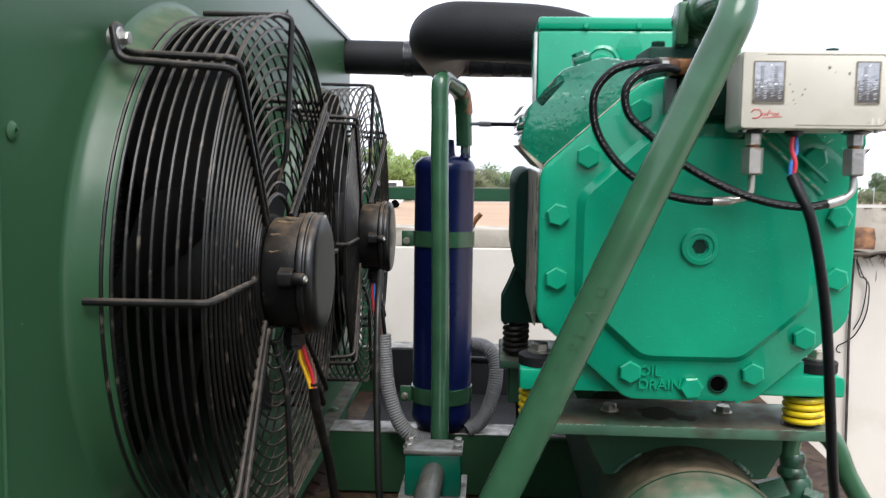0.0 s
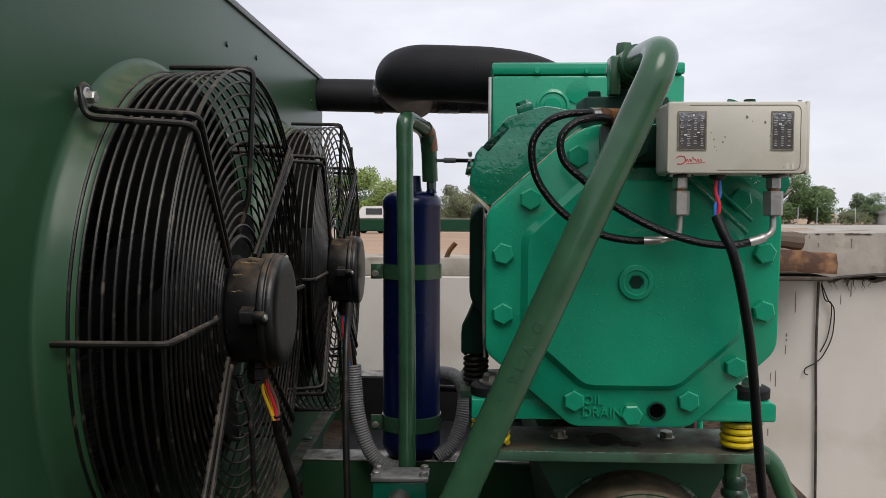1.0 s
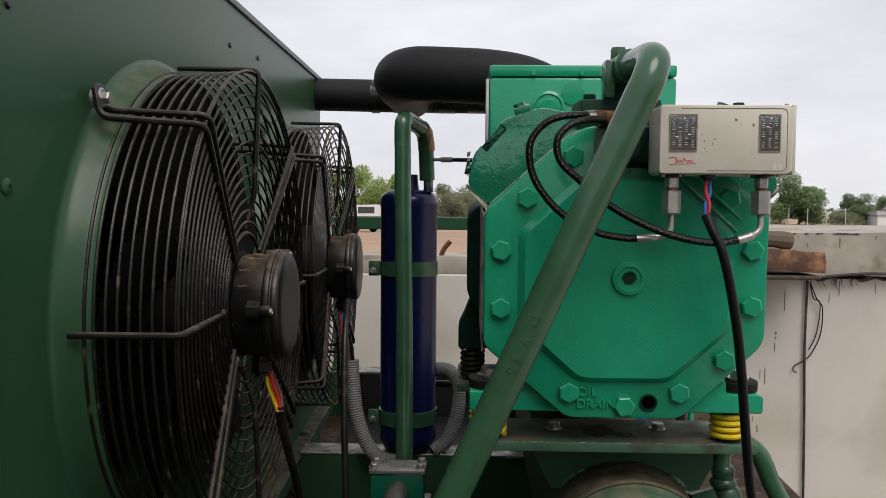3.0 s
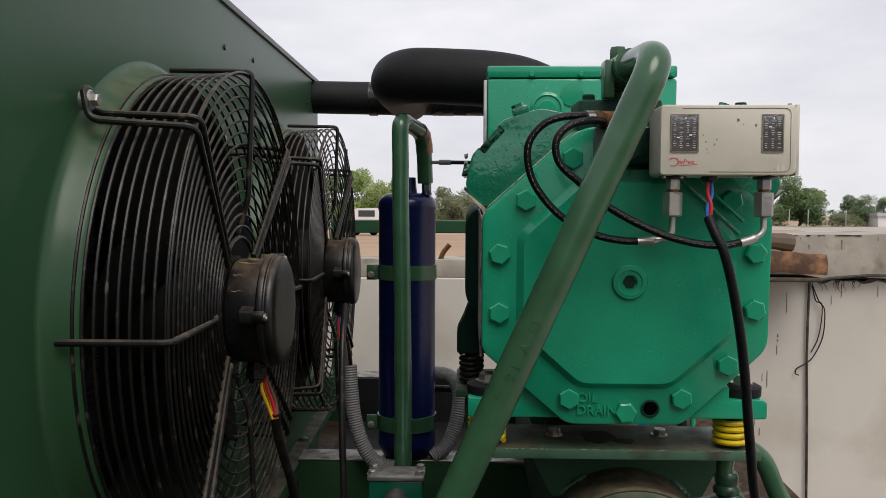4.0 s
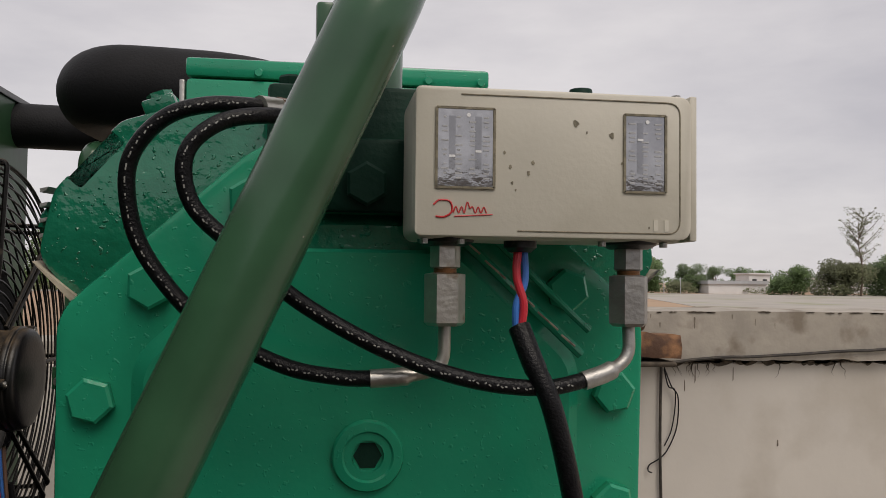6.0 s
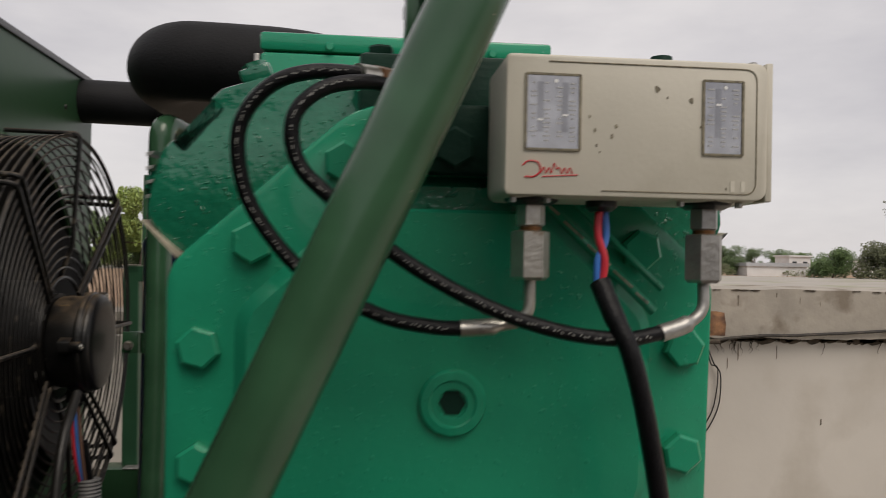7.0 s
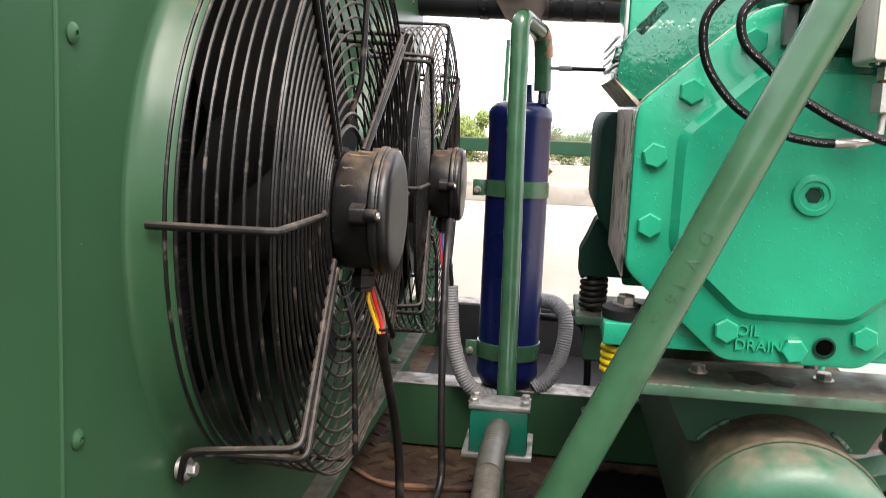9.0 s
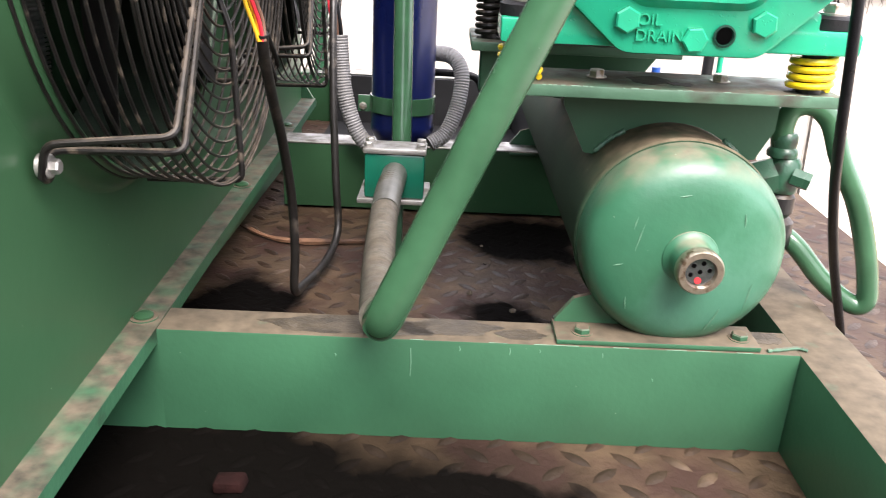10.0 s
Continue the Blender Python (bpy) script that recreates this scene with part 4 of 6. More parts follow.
    gland = part("gland", turned([(0.0095, 0.0), (0.0095, -0.008), (0.0112, -0.009), (0.0112, -0.020), (0.0085, -0.0215), (0.0085, -0.025), (0, -0.025)], (PX + 0.106, cy - 0.003, cz - 0.055), "z", 8), MOTOR, body, "black hex cable gland")
    # rotor behind the guard
    part("rotor_hub", turned([(0.06, -0.03), (0.07, -0.02), (0.07, 0.06), (0.06, 0.072), (0, 0.072)], (PX, cy, cz), "x", 32), BLADE, f)
    for k in range(5):
        a0 = 2 * math.pi * k / 5 + 0.384
        bm = bmesh.new()
        grid = []
        for i in range(7):
            r = 0.06 + 0.173 * i / 6
            sweepback = 0.35 * (i / 6) ** 1.5
            grid.append([bm.verts.new(at(0.045 - 0.075 * j / 4 + 0.008 * math.sin(math.pi * j / 4), r, a0 + sweepback + (0.62 - 0.12 * i / 6) * (j / 4 - 0.5) * 1.6)) for j in range(5)])
        for i in range(6):
            for j in range(4):
                bm.faces.new((grid[i][j], grid[i][j + 1], grid[i + 1][j + 1], grid[i + 1][j]))
        bmesh.ops.solidify(bm, geom=bm.faces[:], thickness=0.003)
        part("fan_blade", bm, BLADE, f)
    return f


axial_fan(FC[0], "black wire-guarded axial fan with round motor on the green panel", 9)
axial_fan(FC[1], "far black axial fan with wire guard on the green panel", 2)

# ---- skid frame ----
skid = thing("skid_frame", (0.08, 0.9, 0.14), "welded green channel-steel base frame, dusty on top", "frame", m=SK)


def channel_x(x0, x1, y, z0, z1, w, name="beam", label="", mat=SKID):
    """A channel lying along x, its web at y and its flanges towards +y."""
    t = 0.006
    o = [(y, z0), (y + w, z0), (y + w, z0 + t * 0.8), (y + t, z0 + t * 1.2), (y + t, z1 - t * 1.2), (y + w, z1 - t * 0.8), (y + w, z1), (y, z1)]
    return part(name, prism(rounded(o, [0.001, 0.001, 0.001, 0.004, 0.004, 0.001, 0.0015, 0.0015], 2), x0, x1, "x"), mat, skid, label, angle=40)


def channel_y(x, y0, y1, z0, z1, w, name="beam", label=""):
    """A channel lying along y, its web at x and its flanges towards +x (w < 0: -x)."""
    t = math.copysign(0.006, w)
    h = 0.006
    o = [(x, z0), (x + w, z0), (x + w, z0 + h * 0.8), (x + t, z0 + h * 1.2), (x + t, z1 - h * 1.2), (x + w, z1 - h * 0.8), (x + w, z1), (x, z1)]
    return part(name, prism(rounded(o, [0.001, 0.001, 0.001, 0.004, 0.004, 0.001, 0.0015, 0.0015], 2), y0, y1, "y"), SKID, skid, label, angle=40)


BZ = 0.249
channel_x(-0.2260, 0.375, 0.733, DZ, BZ, 0.045, label="front cross channel with dusty top flange")
part("beam_end", box(-0.2995, -0.2260, 0.733, 0.739, DZ, 0.2335), SKID, skid)
# These two channels take the darker panel green to paint the frame's inner shade.
channel_x(-0.2285, 0.375, 1.375, DZ + 0.005, 0.253, 0.05, label="middle cross channel, darker green for the shade inside the frame", mat=PANEL)
channel_x(-0.30, 0.375, 1.98, DZ, 0.253, 0.05, label="rear cross channel, darker green for the shade inside the frame", mat=PANEL)
channel_y(0.376, -0.6, 2.04, DZ, BZ - 0.001, 0.062, label="outer side channel with worn muddy top")
channel_y(-0.30, -0.9, 2.04, DZ, 0.236, -0.05, label="side channel under the condenser")
# lip of the condenser base, with a turned-down edge
o = [(-0.300, 0.2465), (-0.2290, 0.2465), (-0.2290, 0.234), (-0.2264, 0.234), (-0.2264, 0.2495), (-0.300, 0.2495)]
lip = part("lip", prism(o, -0.9, 1.73, "y"), LIP, skid, "dusty folded lip along the condenser foot")
for y in (0.30, 0.754, 1.155, 1.50):
    part("washer", turned([(0.0135, 0), (0.0135, 0.0012), (0, 0.0012)], (-0.2445, y, 0.2495), "z", 18), SKID, lip, "grimy washer")
    part("bolt_head", turned([(0.0095, 0.001), (0.0095, 0.003), (0.006, 0.0052), (0, 0.0056)], (-0.2445, y, 0.2495), "z", 16), PANEL, lip)
part("weld_bead", sweep(spline([(0.345, 0.737, BZ + 0.0015), (0.36, 0.74, BZ + 0.002), (0.376, 0.745, BZ + 0.0015), (0.385, 0.742, BZ + 0.001)], 6), lambda s: 0.0019 + 0.0012 * noise.noise((s * 14, 0, 0)), 8), BED, skid, "rough pale weld bead")
random.seed(51)
for x, z0, z1 in ((0.0105, 0.210, 0.240), (0.056, 0.239, 0.244), (0.103, 0.237, 0.2445), (0.131, 0.2405, 0.244), (-0.06, 0.228, 0.231), (0.24, 0.215, 0.2175), (0.19, 0.238, 0.2425)):
    part("scratch", sweep([(x, 0.7329, z0), (x + 0.0004, 0.7328, (z0 + z1) / 2), (x - 0.0003, 0.7329, z1)], 0.0005, 5), SCRATCH, skid, "pale scratch in the paint")
for k in range(9):
    x = random.uniform(0.0, 0.34)
    part("chip", sweep([(x, 0.7332, BZ + 0.0001), (x + random.uniform(0.006, 0.03), 0.7332, BZ + 0.0001)], random.uniform(0.0002, 0.0004), 5), SCRATCH, skid, "worn pale edge of the flange")
for cx, cy, ra, rb in ((-0.045, 0.757, 0.085, 0.020), (0.045, 0.760, 0.05, 0.017), (0.115, 0.752, 0.022, 0.010), (0.352, 0.765, 0.016, 0.012)):
    o = []
    for k in range(36):
        a = 2 * math.pi * k / 36
        q = 1 + 0.4 * noise.noise((math.cos(a) * 2.2 + cx * 40, math.sin(a) * 2.2, cy * 9))
        o.append((cx + ra * q * math.cos(a), min(0.7772, max(0.7342, cy + rb * q * math.sin(a)))))
    part("mud_stain", prism(o, BZ, BZ + 0.0002, "z"), MUD_STAIN, skid, "dark damp mud stain on the flange")
part("gusset", prism([(-0.262, 0.24), (-0.262, 0.30), (-0.225, 0.24)], 1.725, 1.733), SKID, skid)
part("bolt_head", turned([(0.006, 0), (0.006, -0.003), (0, -0.003)], (0.10, 1.375, 0.232), "y", 10), STEEL, skid)
# Black pan and added upright sheets stand in for deep shade between the channels.
part("pan", box(-0.228, 0.372, 1.43, 1.976, DZ + 0.001, DZ + 0.004), RUBBER, skid, "pan between the channels, black for the deep shade there")
part("tray_wall", box(-0.227, 0.30, 1.968, 1.9765, DZ + 0.0045, 0.2528), RUBBER, skid, "black sheet added for the deep shade before the rear channel")
part("tray_wall", prism([(0.238, 1.44), (0.252, 1.44), (0.212, 1.965), (0.198, 1.965)], DZ + 0.0045, 0.2560, "z"), RUBBER, skid, "slanting black sheet added for the deep shade in the pan")
# rear posts and rail
part("rail", box(-0.262, 0.30, 2.0, 2.03, 0.62, 0.652, 0.002, 1), SKID, skid, "green cross rail between rear posts")
for x in (-0.255, 0.30):
    part("post", box(x - 0.015, x + 0.015, 2.0, 2.03, 0.2535, 0.652, 0.002, 1), SKID, skid)
line = [(-0.098, 2.015, 0.652), (-0.095, 2.015, 0.88)]
part("rod", sweep(line, 0.0045, 8), TUBE, skid, "thin upright green rod")
part("rod", sweep([(-0.235, 2.015, 0.652), (-0.232, 2.015, 0.83)], 0.0045, 8), TUBE, skid)
# light angle strips and a pipe run behind the dryer
part("angle_strip", box(-0.2285, 0.28, 1.374, 1.428, 0.2532, 0.2562, 0.0008, 1), BARE, skid, "bare galvanised angle on the channel")
part("angle_strip", box(-0.262, 0.3, 1.978, 2.035, 0.2532, 0.2562, 0.0008, 1), BARE, skid)
part("angle_strip", prism([(0.232, 1.43), (0.262, 1.43), (0.222, 1.97), (0.192, 1.97)], 0.2564, 0.2594, "z"), BARE, skid)

# ---- liquid receiver ----
tank = thing("receiver_tank", (0.262, 1.1, 0.249), "green horizontal receiver cylinder with domed head, dusty on top", "tank", m=SK)
TC, TR = (0.2580, 0.3392), 0.0942
head = [(0.0, 0.7345), (0.03, 0.7352), (0.054, 0.7372), (0.070, 0.7405), (0.081, 0.7450), (0.0885, 0.7515), (0.0925, 0.760), (TR, 0.770), (TR, 0.791), (TR - 0.004, 0.7912)]
prof = [(TR - 0.004, 0.7915), (TR + 0.0012, 0.792), (TR + 0.0026, 0.7945), (TR + 0.0028, 0.798), (TR + 0.0012, 0.802), (TR, 0.8035), (TR, 1.45), (0.09, 1.47), (0.075, 1.49), (0.04, 1.50), (0, 1.503)]
part("shell", turned(prof, (TC[0], 0, TC[1]), "y", 64), TANK, tank, "green shell under brown dust, with a raised seam weld")
part("head", turned(head, (TC[0], 0, TC[1]), "y", 64), TANK_HEAD, tank, "domed green head with pale scratches")
gx, gz = 0.2568, 0.3424
part("boss", turned([(0.0265, 0.7385), (0.0250, 0.7340), (0.0210, 0.7320), (0.0190, 0.7285), (0.0188, 0.7130), (0, 0.7130)], (gx, 0, gz), "y", 32), TANK_HEAD, tank)
glass = part("sight_glass", turned([(0.0175, 0.7130), (0.0200, 0.7122), (0.0206, 0.7105), (0.0206, 0.7025), (0.0190, 0.7000), (0.0140, 0.7000), (0.0130, 0.7055), (0, 0.7055)], (gx, 0, gz), "y", 36), NICKEL, tank, "plated sight glass ring")
part("disc", turned([(0.0127, 0.7052), (0.0127, 0.7042), (0, 0.7042)], (gx, 0, gz), "y", 24), DIAL, glass, "pale indicator disc")
for a, r in ((0.2, 0.0082), (1.3, 0.0082), (2.4, 0.0082), (3.5, 0.0082), (0, 0.0)):
    part("dot", turned([(0.0020, 0.7041), (0.0020, 0.7037), (0, 0.7037)], (gx + r * math.cos(a), 0, gz + r * math.sin(a)), "y", 12), BLACK, glass)
part("dot", turned([(0.0030, 0.7039), (0.0030, 0.7033), (0, 0.7033)], (gx - 0.001, 0, gz - 0.0080), "y", 12), RED, glass, "red moisture spot")
random.seed(41)
for x, z, dx, dz in ((0.213, 0.372, -0.006, -0.026), (0.207, 0.378, -0.003, -0.012), (0.205, 0.300, 0.002, -0.014), (0.292, 0.292, -0.008, -0.022), (0.318, 0.318, -0.003, -0.030), (0.300, 0.385, 0.001, -0.012), (0.190, 0.330, 0.008, 0.003), (0.240, 0.398, 0.010, 0.002), (0.285, 0.275, -0.003, -0.010)):
    r0, r1 = math.hypot(x - TC[0], z - TC[1]), math.hypot(x + dx - TC[0], z + dz - TC[1])
    d0, d1 = [0.7342 + 0.0115 * (q / 0.083) ** 4 for q in (r0, r1)]
    part("scratch", sweep([(x, d0, z), (x + dx * 0.5 + random.uniform(-0.001, 0.001), (d0 + d1) / 2 - 0.0002, z + dz * 0.5), (x + dx, d1, z + dz)], lambda q: 0.0004 * (1 - abs(2 * q - 1)) + 0.00015, 5), SCRATCH, tank, "pale scratch in the paint")
for y0, y1 in ((0.735, 0.778), (1.37, 1.42)):
    sad = [(0.148, BZ + 0.0005), (0.30, BZ + 0.0005), (0.30, 0.2555), (0.262, 0.2545), (0.239, 0.2555), (0.209, 0.262), (0.182, 0.285), (0.165, 0.280), (0.148, BZ + 0.008)]
    part("saddle", prism([(0.146, BZ + 0.0005), (0.338, BZ + 0.0005), (0.338, BZ + 0.0055), (0.146, BZ + 0.0055)], y0, y1, bevel=0.001), SKID, tank, "flat welded foot plate")
    part("saddle", prism(sad, y1 - 0.006, y1), SKID, tank, "curved saddle plate")
for x in (0.172, 0.322):
    hex_bolt("bolt", (x, 0.752, BZ + 0.0055), 0.0080, 0.006, tank, SKID, "z")
# saddle plate that carries the compressor bed
arc = [(TC[0] + (TR + 0.0012) * math.cos(a), TC[1] + (TR + 0.0012) * math.sin(a)) for a in [math.pi * (0.215 + 0.57 * k / 12) for k in range(13)]]
for y, ends in ((0.862, ((0.347, 0.400), (0.362, 0.43), (0.362, 0.4702))), (1.12, ((0.284, 0.4325), (0.311, 0.4702)))):
    o = [(0.150, 0.4702), (0.150, 0.447), (0.174, 0.400)] + [q for q in arc[::-1] if q[0] < ends[0][0] - 0.003] + list(ends)
    part("support", prism(o, y, y + 0.006), SKID, tank, "green support plate welded over the tank")
for a0, a1 in ((0.655, 0.775), (0.225, 0.31)):
    pts = [(TC[0] + (TR + 0.0022) * math.cos(math.pi * (a0 + (a1 - a0) * k / 24)), 0.861, TC[1] + (TR + 0.0022) * math.sin(math.pi * (a0 + (a1 - a0) * k / 24))) for k in range(25)]
    part("weld_bead", sweep(pts, lambda q: 0.0027 + 0.0017 * noise.noise((q * 14, a0 * 9, 0)), 8), WELD, tank, "rough painted weld bead")

# ---- compressor bed, springs ----
bed = thing("compressor_bed", (0.246, 0.827, 0.47), "green steel bed plate with oily dirt and bolts", "plate", m=SK)
part("plate", box(0.103, 0.385, 0.784, 0.870, 0.4705, 0.4815, 0.0015, 2), BED, bed, "scuffed green plate stained with oil")
part("plate", box(0.061, 0.305, 1.02, 1.14, 0.4705, 0.4815, 0.0015, 2), BED, bed)
part("leg", box(0.073, 0.10, 1.04, 1.07, 0.42, 0.470, 0.002, 1), SKID, bed)
for x, y in ((0.173, 0.832), (0.290, 0.836)):
    hex_bolt("bolt", (x, y, 0.4815), 0.0075, 0.007, bed, STEEL, "z")
random.seed(71)
for cx, cy, ra, rb in ((0.222, 0.825, 0.020, 0.022), (0.246, 0.812, 0.012, 0.009)):
    o = []
    for k in range(28):
        a = 2 * math.pi * k / 28
        q = 1 + 0.45 * noise.noise((math.cos(a) * 1.7 + cx * 40, math.sin(a) * 1.7, cy * 9))
        o.append((cx + ra * q * math.cos(a), max(0.7858, cy + rb * q * math.sin(a))))
    part("oil_patch", prism(o, 0.4815, 0.4817, "z"), GREASE, bed, "dark oily patch")
for k in range(18):
    x, w = random.uniform(0.108, 0.38), random.uniform(0.001, 0.010)
    part("chip", sweep([(x, 0.7844, 0.4812 - random.uniform(0, 0.0004)), (x + w, 0.7844, 0.4812)], random.uniform(0.0003, 0.0007), 5), SCRATCH, bed, "pale chip in the painted edge")


def spring(x, y, z0, z1, r, mat, label, turns=3.6, wire=0.0028):
    pts = [(x + r * math.cos(2 * math.pi * turns * k / 90), y + r * math.sin(2 * math.pi * turns * k / 90), z0 + wire + (z1 - z0 - 2 * wire) * k / 90) for k in range(91)]
    s = thing("coil_spring", (x, y, z0), label, "spring", "compressor springs", m=SK)
    part("coil", sweep(pts, wire, 10), mat, s)
    part("rubber_core", turned([(r * 0.62, z0), (r * 0.62, z1), (0, z1)], (x, y, 0), "z", 16), MOTOR, s)


for x in (0.359, 0.0978):
    spring(x, 0.802, 0.4815, 0.5173, 0.0178, YELLOW, "yellow painted coil spring under the compressor foot", 4.2, 0.0031)
spring(0.082, 1.053, 0.4815, 0.5275, 0.0145, WIRE, "black coil spring under the rear compressor foot", 5.5, 0.0032)
spring(0.280, 1.12, 0.4815, 0.511, 0.0195, YELLOW, "yellow painted rear coil spring")

# ---- compressor ----
comp = thing("compressor", (0.235, 1.0, 0.506), "teal green semi-hermetic reciprocating compressor with bolted end cover", "compressor", m=SK)
FY, CZ = 0.765, 0.69
outline = [(0.0905, 0.041), (0.0905, -0.100), (0.178, -0.176), (0.296, -0.176), (0.3805, -0.096), (0.3805, 0.041), (0.283, 0.128), (0.188, 0.128)]
outline = [(x, CZ + z) for x, z in outline]
cover = part("end_cover", prism(rounded(outline, [0.012, 0.009, 0.010, 0.010, 0.012, 0.012, 0.02, 0.02], 5), FY + 0.022, FY, bevel=0.003), TEAL, comp, "flat octagonal end cover in glossy teal enamel")
inner = [(0.122, 0.021), (0.122, -0.083), (0.186, -0.141), (0.285, -0.141), (0.349, -0.083), (0.349, 0.021), (0.283, 0.082), (0.188, 0.082)]
inner = [(x, CZ + z) for x, z in inner]
bm = prism(rounded(inner, 0.012, 4), FY + 0.004, FY - 0.008, taper=0.011)
part("raised_panel", bm, TEAL, cover, angle=20)
for x, z in ((0.108, 0), (0.108, -0.06), (0.3635, 0.002), (0.3643, -0.0555), (0.134, 0.054), (0.338, 0.054), (0.18, 0.096), (0.291, 0.096), (0.18, -0.148), (0.238, -0.162), (0.294, -0.147), (0.339, -0.112), (0.133, -0.112)):
    hex_bolt("bolt", (x, FY, CZ + z), 0.0112, 0.0066, cover, TEAL, "y", False, random.uniform(0, 1))
px, pz = 0.2378, CZ - 0.0270
ring = turned([(0.0175, FY - 0.005), (0.0175, FY - 0.0102), (0.0165, FY - 0.0117), (0.0125, FY - 0.0122), (0.0115, FY - 0.0110), (0.0078, FY - 0.0110), (0.0074, FY - 0.0084), (0, FY - 0.0084)], (px, 0, pz), "y", 36)
plug = part("plug", ring, TEAL, cover, "round screw plug with hex socket")
# Socket is the plug's teal; its recess shade is painted as a dark disc.
part("socket", turned([(0.0070, FY - 0.0085), (0.0070, FY - 0.0088), (0, FY - 0.0088)], (px, 0, pz), "y", 6), TEAL_DARK_AND_SHADED, plug, "hex socket disc with the recess shade painted in dark teal")
part("boss", prism(rounded([(0.20, CZ + 0.03), (0.277, CZ + 0.03), (0.277, CZ + 0.09), (0.20, CZ + 0.09)], 0.012), FY, FY - 0.0062, taper=0.007), TEAL_CAST, cover)
hole = part("drain_hole", turned([(0.0085, FY - 0.0005), (0.0095, FY - 0.0018), (0.0078, FY - 0.0022), (0.0072, FY - 0.0004), (0, FY - 0.0004)], (0.263, 0, CZ - 0.158), "y", 24), TEAL_DARK_AND_SHADED, cover)
# No real hole here: a flat black disc paints the bore's shade.
part("bore", turned([(0.0068, FY - 0.001), (0.0068, FY - 0.0007), (0, FY - 0.0007)], (0.263, 0, CZ - 0.158), "y", 20), BLACK, hole, "black disc painted for the shade inside the bore")
lettering("lettering", "OIL", 0.0135, (0.199, FY - 0.0008, CZ - 0.1475), FRONT, TEAL, cover, 0.0019, "raised cast letters")
lettering("lettering", "DRAIN", 0.0135, (0.2085, FY - 0.0008, CZ - 0.1605), FRONT, TEAL, cover, 0.0019, "raised cast letters")
lettering("lettering", "TOP", 0.0125, (0.2385, FY - 0.0068, CZ + 0.066), FRONT, TEAL, cover, 0.001, "raised cast letters")
for s in (1,):
    a, b = Vector((0.236 + s * 0.040, FY - 0.0075, CZ + 0.085)), Vector((0.236 + s * 0.108, FY - 0.0085, CZ + 0.022))
    part("rib", sweep([a, b], 0.0025, 8), TEAL, cover)
    part("rib", sweep([a + Vector((s * 0.012, 0, 0.004)), b + Vector((s * 0.004, 0, 0.012))], 0.0018, 8), TEAL, cover)
    for u0, u1 in ((0.10, 0.21), (0.26, 0.40), (0.45, 0.62), (0.66, 0.80), (0.84, 0.93)):
        part("scuff", sweep([a.lerp(b, u0) + Vector((0, -0.0022, 0)), a.lerp(b, u1) + Vector((0.001, -0.0022, 0))], 0.0006, 6), GASKET, cover, "pale scuffed edge")
# gasket edge and crankcase
o2 = [(0.236 + (x - 0.236) * 1.004, CZ + (z - CZ) * 1.004) for x, z in outline]
part("gasket", prism(rounded(o2, 0.014, 4), FY + 0.030, FY + 0.0225), GASKET, comp, "chipped gasket joint showing bare metal")
part("crankcase", prism(rounded(outline, 0.016, 4), FY + 0.40, FY + 0.0305), TEAL_CAST, comp, "rough cast crankcase")
wide = [(0.080, 0.035), (0.073, 0.02), (0.073, -0.075), (0.084, -0.095), (0.12, -0.12), (0.35, -0.12), (0.396, -0.095), (0.411, -0.075), (0.411, 0.02), (0.405, 0.035)]
# Housing side and rear foot: shade put into the colour, near-black teal.
part("motor_housing", prism(rounded([(x, CZ + z) for x, z in wide], 0.012, 4), FY + 0.20, FY + 0.42, bevel=0.006), TEAL_DARK_AND_SHADED, comp, "motor housing side with its shade put into a near-black teal")
part("rear_foot", prism(rounded([(0.125, 0.61), (0.079, 0.598), (0.070, 0.575), (0.062, 0.558), (0.062, 0.528), (0.125, 0.528)], 0.003, 2), 1.035, 1.075), TEAL_DARK_AND_SHADED, comp, "slanted rear mounting foot in the same shade-darkened teal")
part("flank", box(0.0893, 0.0915, FY + 0.026, FY + 0.205, CZ - 0.112, CZ + 0.038, 0.0008, 1), FLANK, comp, "bare worn side of the casting")
